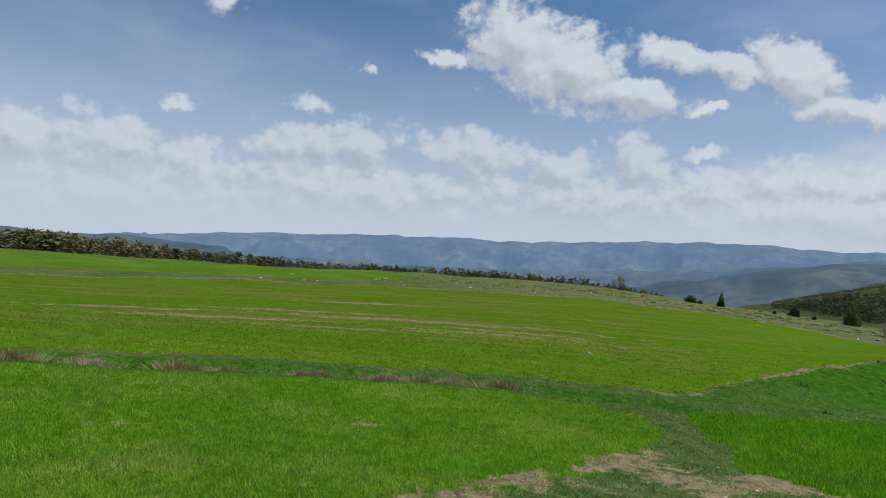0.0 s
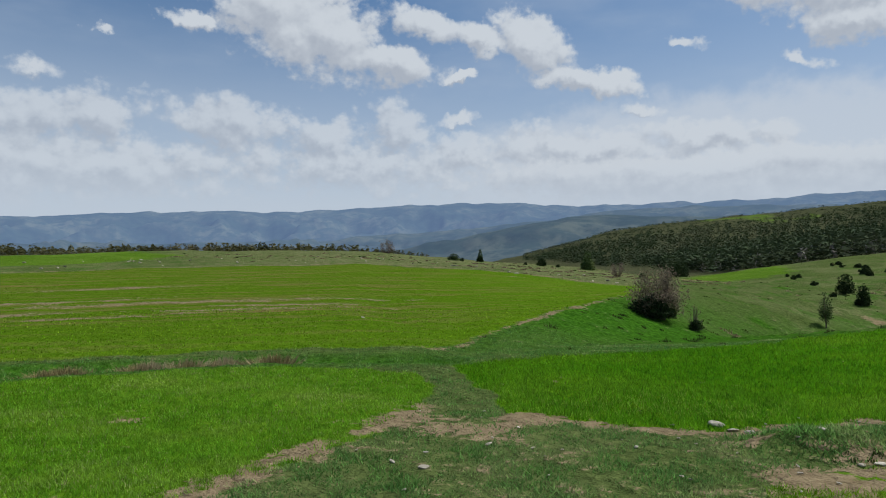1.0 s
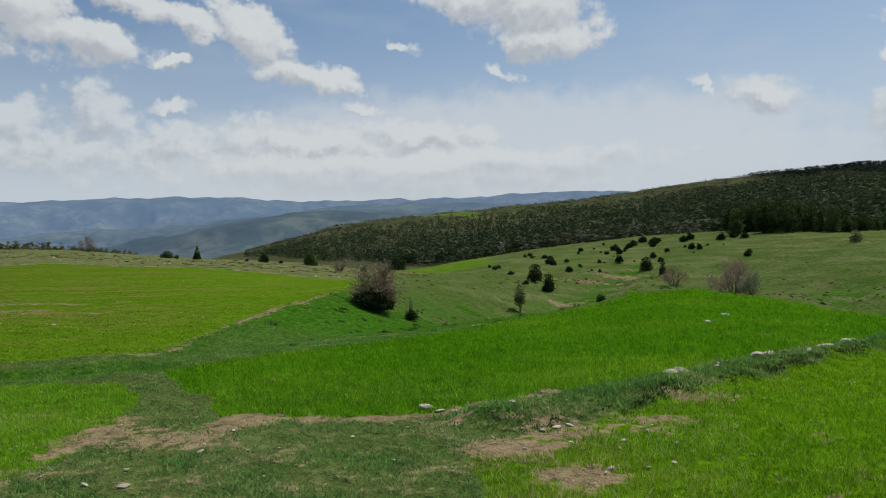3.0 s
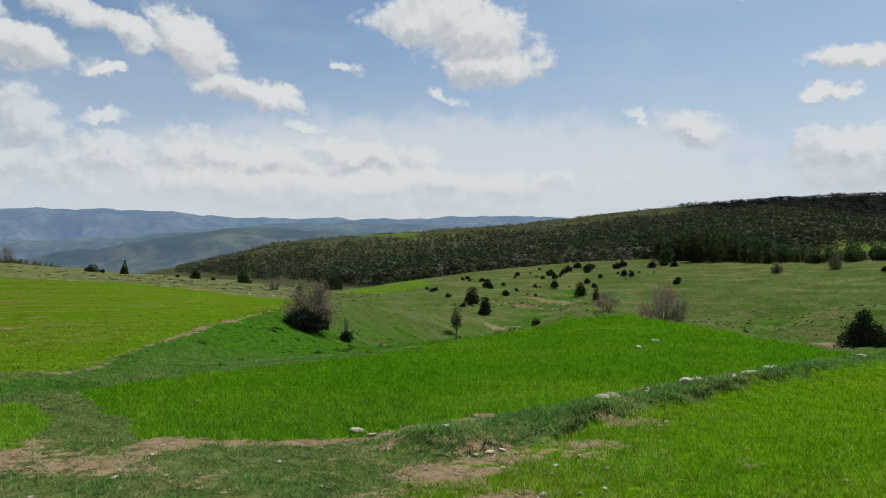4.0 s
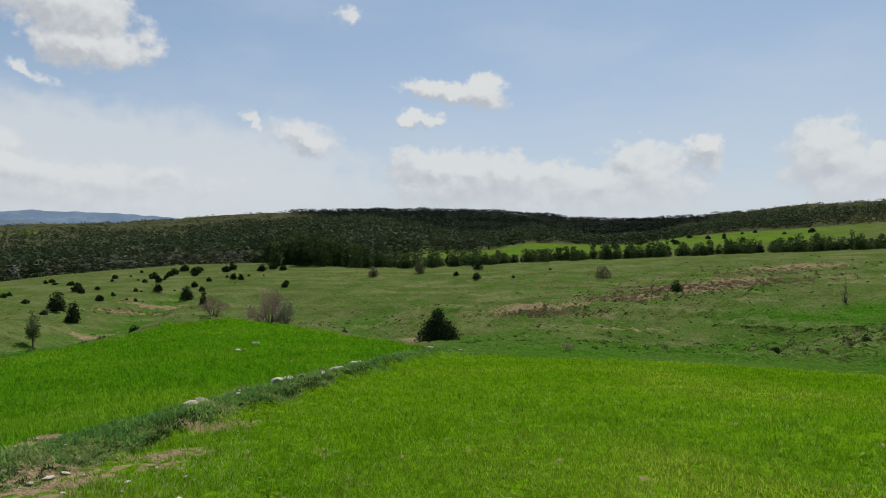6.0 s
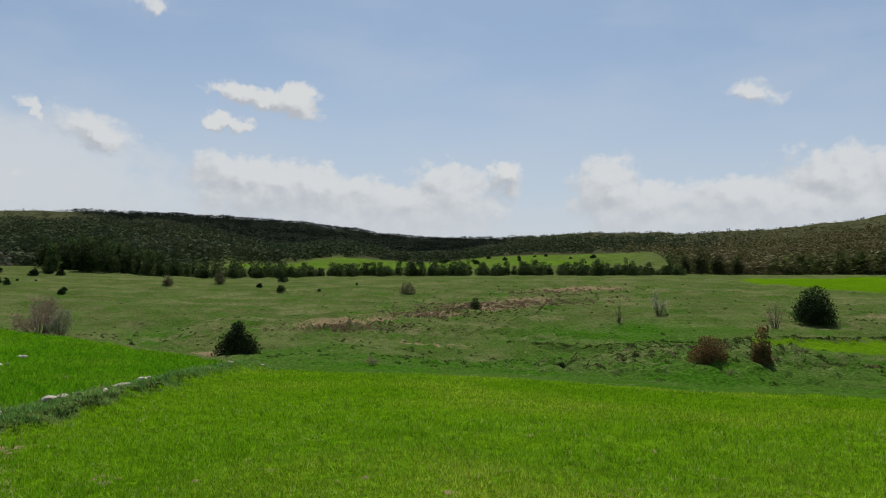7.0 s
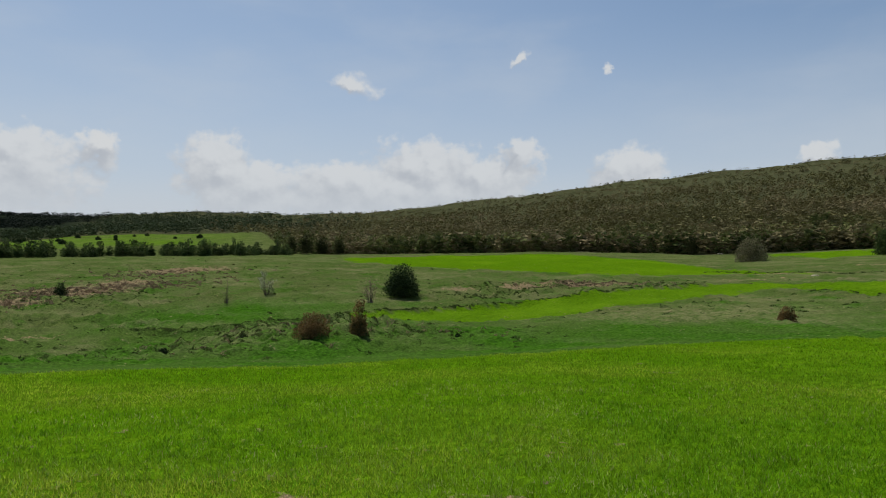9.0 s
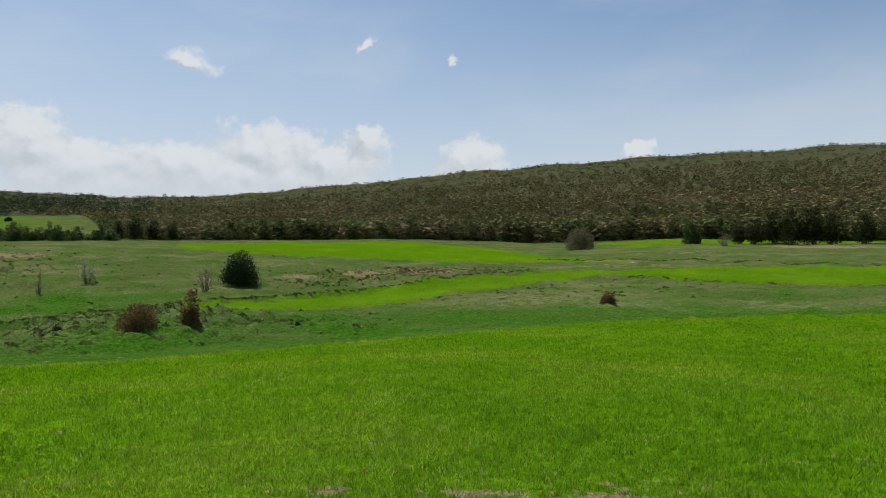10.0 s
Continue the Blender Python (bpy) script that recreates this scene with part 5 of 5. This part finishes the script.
# ---- stones ----
def stone(seed, w):
    rng = np.random.RandomState(seed)
    bm = bmesh.new()
    bmesh.ops.create_icosphere(bm, subdivisions=2, radius=0.5)
    sx, sy, sz = rng.uniform(0.8, 1.2), rng.uniform(0.55, 0.9), rng.uniform(0.2, 0.34)
    cut = [Vector(rng.normal(size=3)).normalized() for _ in range(6)]
    for v in bm.verts:
        for c in cut:
            d = v.co.dot(c)
            if d > 0.36:
                v.co -= c * (d - 0.36)
        v.co *= 1 + 0.05 * noise.noise(v.co * 4 + Vector((seed, 0, 0)))
        v.co = Vector((v.co.x * sx, v.co.y * sy, v.co.z * sz)) * w
    me = bpy.data.meshes.new("stone")
    bm.to_mesh(me)
    bm.free()
    me.materials.append(STONE)
    return me


SHAPES = [stone(70 + k, 1.0) for k in range(6)]
STONES = [(15.67, 6.0, 0.09), (39.1, 8.1, 0.2), (40.3, 7.9, 0.13), (41.4, 7.8, 0.12), (58.9, 9.3, 0.2), (59.8, 9.45, 0.2), (59.3, 9.6, 0.15), (48.5, 6.8, 0.08), (49.7, 6.9, 0.11), (50.7, 7.0, 0.08), (65.3, 10.8, 0.22), (66.1, 11.1, 0.18), (69.9, 12.5, 0.2),
          (71.3, 13.2, 0.2), (77.4, 16.9, 0.18), (63.4, 18.7, 0.22), (62.1, 16.9, 0.16), (62.6, 17.0, 0.12), (46.4, 7.5, 0.09), (147.2, 170, 1.5), (12.2, 22.1, 0.13), (24.6, 76, 0.6), (25.2, 70, 0.5), (153.5, 84.9, 0.7)]
for k, (az, r, w) in enumerate(STONES):
    ob = tagged(new("stone", SHAPES[k % 6]), "pale weathered limestone lying in the grass", "stone", "field stones")
    x, y, z = place(az, r)
    ob.matrix_basis = pose(x, y, z + w * 0.04 + 0.01, rng.uniform(-12, 12), rng.uniform(-12, 12), rng.uniform(0, 360)) @ Matrix.Diagonal((w * 1.2, w * 1.2, w * (1.5 if 58 < az < 80 else 1.0), 1))
for k in range(86):
    az, r = (rng.normal(49, 6), rng.normal(6.5, 0.8)) if k >= 60 else (rng.uniform(10, 62), rng.uniform(5, 9)) if k < 34 else (rng.uniform(60, 80), 0)
    if r == 0:
        r = np.interp(az, [60, 65, 70, 75, 80], [9.3, 10.7, 12.4, 15.2, 18.2]) + rng.uniform(-0.4, 0.4)
    w = rng.uniform(0.025, 0.07) * (2 if 34 <= k < 60 else 1)
    ob = tagged(new("stone", SHAPES[k % 6]), "small pale stone lying on the soil", "stone", "field stones")
    x, y, z = place(az, r)
    ob.matrix_basis = pose(x, y, z + w * 0.1 + 0.01, rng.uniform(-20, 20), rng.uniform(-20, 20), rng.uniform(0, 360)) @ Matrix.Scale(w, 4)
for k in range(40):
    az = rng.uniform(-20, 34)
    r = np.interp(az, [-20, 1, 12, 23, 33], [74, 82, 84, 78, 62]) + rng.uniform(-2, 14)
    w = rng.uniform(0.2, 0.55)
    ob = tagged(new("stone", SHAPES[k % 6]), "pale stone cleared to the edge of the field", "stone", "stones cleared to the field edge")
    x, y, z = place(az, r)
    ob.matrix_basis = pose(x, y, z + w * 0.12, rng.uniform(-20, 20), rng.uniform(-20, 20), rng.uniform(0, 360)) @ Matrix.Scale(w, 4)


# ---- grass ----
def blades(rng, x, y, tall, wide, lean=0.45):
    """One bent blade at each spot, as a mesh's points and faces."""
    n = len(x)
    z = surface(x, y) - 0.01
    a = rng.uniform(0, 6.283, n)
    ca, sa = np.cos(a) * wide, np.sin(a) * wide
    b = rng.uniform(0, 6.283, n)
    l = lean * tall * rng.rand(n)
    v = np.empty((n, 3, 3))
    v[:, 0] = np.stack([x - ca, y - sa, z], 1)
    v[:, 1] = np.stack([x + ca, y + sa, z], 1)
    v[:, 2] = np.stack([x + np.cos(b) * l, y + np.sin(b) * l, z + tall], 1)
    return v.reshape(-1, 3)


def sward(name, label, rng, x, y, tall, wide, mat, lean=0.45):
    v = blades(rng, x, y, tall, wide, lean)
    me = raw_mesh(name, v, tris=np.arange(len(v)).reshape(-1, 3))
    me.materials.append(mat)
    return tagged(new(name, me), label, "grass", kind="stuff")


def scatter(rng, n, a0, a1, r0, r1, power=1.0):
    az, r = np.radians(rng.uniform(a0, a1, n)), r0 * (r1 / r0) ** (rng.rand(n) ** power)
    return r * np.sin(az), r * np.cos(az), r


rng = np.random.RandomState(80)


def crop(field, n, a0, a1, r0, r1, h, label, thin=0.0, mat=None):
    x, y, r = scatter(rng, n, a0, a1, r0, r1)
    jx, jy = x + 0.012 * r * wave(x, y, 1.5, 11), y + 0.012 * r * wave(x, y, 1.5, 12)
    within = inside(FIELDS[field], jx, jy)
    x, y, r = x[within], y[within], r[within]
    bare = covers(x, y)["soil"] + 0.35 * rng.rand(len(x))
    keep = (bare < 0.75) & (wave(x, y, 0.16, 85) + 0.6 * wave(x, y, 0.4, 86) > -0.35 - 0.03 * r) & (wave(x, y, 1.1, 81) + 0.7 * wave(x, y, 3.1, 82) > -2.6 + thin)
    x, y, r = x[keep], y[keep], r[keep]
    tall = h * rng.uniform(0.55, 1.2, len(x)) * (1 + 0.18 * wave(x, y, 2.2, 83))
    sward("crop", label, rng, x, y, tall, 0.0018 + 0.00045 * r, mat or CROP, 1.2)


crop("near_right", 430000, 36, 178, 3.8, 28, 0.06, "bright green young wheat in the near field", 0.15)
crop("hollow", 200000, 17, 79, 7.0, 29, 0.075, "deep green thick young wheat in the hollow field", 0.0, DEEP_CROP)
crop("hollow", 26000, 17, 62, 7.0, 10.5, 0.06, "yellow-green thin wheat along the headland", 0.6, THIN_CROP)
crop("near_left", 190000, -38, 20, 4.2, 14, 0.055, "thin green young wheat before the ditch", 0.1, THIN_CROP)
crop("near_right", 28000, 36, 178, 3.8, 12, 0.05, "pale yellowing wheat blades in the near field", 2.4, PALE)
crop("near_right", 9000, 38, 64, 4.5, 9.5, 0.06, "straw-coloured wheat where the balk begins", 0.0, PALE)
crop("near_right", 40000, 36, 178, 3.8, 9, 0.065, "thin wheat at the near field's edge", 0.2, THIN_CROP)
crop("near_left", 24000, -38, 20, 4.2, 13, 0.045, "pale yellowing wheat blades before the ditch", 2.4, PALE)
x, y, r = scatter(rng, 190000, -14, 82, 3.8, 20)
c = covers(x, y)
keep = (c["crop"] == 0) & (c["sparse"] == 0) & (c["soil"] + 0.3 * rng.rand(len(x)) < 0.85) & (wave(x, y, 0.55, 88) + 0.6 * wave(x, y, 1.7, 89) + 1.2 * band(x, y, BALK, 0.7) > -0.55)
x, y, r = x[keep], y[keep], r[keep]
on_balk = band(x, y, BALK, 0.6)
sward("meadow_grass", "short rough grass between the crops", rng, x, y, (0.036 + 0.03 * on_balk) * rng.uniform(0.4, 1.4, len(x)) * (1 + 0.5 * wave(x, y, 0.9, 84)).clip(0.25, 2), 0.0035 + 0.0007 * r, GRASS, 1.6)
x, y, r = scatter(rng, 14000, -38, 30, 14.8, 26)
keep = inside(FIELDS["upper"], x, y) & (rng.rand(len(x)) < 0.6)
x, y, r = x[keep], y[keep], r[keep]
sward("crop", "sparse yellow-green young wheat in the upper field", rng, x, y, 0.06 * rng.uniform(0.5, 1.3, len(x)), 0.003 + 0.0006 * r, CROP, 1.1)
# tussocks and dry scrub gathered in clumps on the mound, the banks and the slopes
def clumps(name, label, mat, zones, low, high, per, rise):
    cx, cy = [], []
    for az, r, along, deep, n in zones:
        x0, y0 = r * math.sin(radians(az)), r * math.cos(radians(az))
        u, v = rng.normal(0, along * 0.6, n), rng.normal(0, deep * 0.6, n)
        c, s = math.cos(radians(az)), math.sin(radians(az))
        cx += list(x0 + u * c + v * s)
        cy += list(y0 - u * s + v * c)
    cx, cy = np.array(cx), np.array(cy)
    size = rng.uniform(low, high, len(cx))
    a, d = rng.uniform(0, 6.283, (len(cx), per)), np.sqrt(rng.rand(len(cx), per))
    x = (cx[:, None] + np.cos(a) * d * size[:, None] * 1.3).ravel()
    y = (cy[:, None] + np.sin(a) * d * size[:, None]).ravel()
    tall = ((1.1 - d) * size[:, None] * rise).ravel() * rng.uniform(0.6, 1.2, len(x))
    c = covers(x, y)
    keep = (c["crop"] == 0) & (c["sparse"] == 0)
    x, y, tall = x[keep], y[keep], tall[keep]
    sward(name, label, rng, x, y, tall, 0.008 + 0.0006 * np.hypot(x, y), mat, 0.9)


clumps("pasture_tussocks", "dark grass tussocks scattered over banks and slopes", TUFT,
       ((113, 36, 9, 5, 520), (90, 62, 26, 14, 260), (88, 62, 7, 4, 120), (96, 74, 9, 4, 160), (127.5, 65, 3, 2, 90), (131, 69, 7, 4, 170), (137, 76, 12, 4, 140), (52, 70, 22, 26, 200), (70, 66, 12, 10, 120), (32, 27, 9, 9, 120), (148, 55, 16, 9, 150), (104, 90, 24, 18, 140), (98, 42, 12, 7, 110), (16, 100, 40, 12, 100), (80, 40, 14, 6, 120)), 0.09, 0.26, 36, 0.7)
clumps("dry_scrub", "brown dry scrub and dead grass on the bare scars", SCRUB,
       ((86.3, 62, 4.0, 2.2, 300), (93, 72, 4, 2.6, 200), (98, 78.5, 7.5, 3.0, 380), (101.5, 81, 7, 3.5, 260), (104, 92, 7, 5, 180), (137, 75, 7, 2.5, 200), (44.7, 33.5, 2, 0.8, 30), (54.3, 88, 5, 2.5, 60), (113, 36, 8, 4, 70), (38, 92, 6, 6, 60), (30, 84, 14, 12, 120), (10, 96, 40, 8, 120)), 0.14, 0.42, 42, 0.6)



def verge(name, label, mat, points, n, spread, low, high, per, rise):
    """Tufts along a line of bearings and distances: banks, balks and field edges."""
    p = np.array([(r * math.sin(radians(a)), r * math.cos(radians(a))) for a, r in points])
    gone = np.concatenate([[0], np.cumsum(np.hypot(*np.diff(p, axis=0).T))])
    t = rng.uniform(0, gone[-1], n)
    cx, cy = np.interp(t, gone, p[:, 0]) + rng.normal(0, spread, n), np.interp(t, gone, p[:, 1]) + rng.normal(0, spread, n)
    size = rng.uniform(low, high, n) * (1 + 0.35 * wave(cx, cy, 1.7, 92)).clip(0.4, 1.6)
    a, d = rng.uniform(0, 6.283, (n, per)), np.sqrt(rng.rand(n, per))
    x, y = (cx[:, None] + np.cos(a) * d * size[:, None] * 1.3).ravel(), (cy[:, None] + np.sin(a) * d * size[:, None]).ravel()
    tall = ((1.1 - d) * size[:, None] * rise).ravel() * rng.uniform(0.6, 1.2, len(x))
    sward(name, label, rng, x, y, tall, 0.006 + 0.0006 * np.hypot(x, y), mat, 1.1)


verge("verge_grass", "rank dark green grass along the balk between two crops", VERGE, BALK, 620, 0.22, 0.06, 0.13, 46, 0.5)
# dark tufts draw the shade under the balk's near edge
verge("verge_grass", "dark roots and grass at the foot of the balk", TUFT, [(47, 6.9), (52, 7.3), (56, 7.9), (61, 8.9), (66, 10.2), (70, 11.6), (75, 14.5)], 170, 0.07, 0.05, 0.10, 40, 0.7)
# overhanging grass, dark so that it draws the riser's shadow line
verge("verge_grass", "dark grass overhanging the low bank above the strip field", TUFT, BANK, 420, 0.14, 0.12, 0.22, 24, 0.7)
verge("verge_grass", "dark grass along the lower edge of the far strip field", TUFT, [(152.6, 70), (156, 64.2), (160, 62.6), (166, 62.6), (172, 64)], 120, 0.2, 0.12, 0.24, 24, 0.6)
verge("verge_grass", "dark grass on the bank above the far strip field", TUFT, [(146, 97), (153.4, 90), (161, 87.5), (171, 88.9)], 170, 0.4, 0.2, 0.4, 24, 0.6)
verge("verge_grass", "rank grass in the ditch between the left fields", VERGE, [(-40, 14.3), (-16, 13.6), (4, 13.4), (12, 13.1), (18, 13.4), (20, 15.0)], 220, 0.3, 0.08, 0.16, 40, 0.45)

# dry tussocks along the ditch
def tussock(seed):
    r_ = np.random.RandomState(seed)
    n = 420
    a, d = r_.uniform(0, 6.283, n), np.abs(r_.normal(0, 0.34, n)).clip(0, 0.95)
    x, y = np.cos(a) * d * 1.3, np.sin(a) * d * 0.6
    tall = 0.34 * (1 - 0.55 * d) * r_.uniform(0.5, 1.2, n)
    v = np.empty((n, 3, 3))
    s = r_.uniform(0, 6.283, n)
    v[:, 0] = np.stack([x - np.cos(s) * 0.02, y - np.sin(s) * 0.02, np.zeros(n)], 1)
    v[:, 1] = np.stack([x + np.cos(s) * 0.02, y + np.sin(s) * 0.02, np.zeros(n)], 1)
    v[:, 2] = np.stack([x * 1.35 + r_.normal(0, 0.06, n), y * 1.35 + r_.normal(0, 0.06, n), tall], 1)
    me = raw_mesh("tussock", v.reshape(-1, 3), tris=np.arange(3 * n).reshape(-1, 3))
    me.materials.append(DRY)
    return me


TUSSOCKS = [tussock(90 + k) for k in range(4)]
for k in range(16):
    az = (-31.5, -27.2, -26.2, -20.4, -19.6, -16.8, -11.2, -10.4, -9.6, -5, -4.2, -1.8, 0.4, 1.2, 1.9, 4.8)[k]
    r = float(np.interp(az, [a for a, _ in DITCH], [d for _, d in DITCH])) - rng.uniform(0.1, 0.5)
    ob = tagged(new("grass_tussock", TUSSOCKS[k % 4]), "dry straw-coloured grass tussock on the ditch bank", "grass", "tussocks along the ditch", "stuff")
    ob.matrix_basis = pose(*place(az, r), 0, 0, rng.uniform(-30, 30) - az) @ Matrix.Scale(rng.uniform(0.4, 0.75), 4)
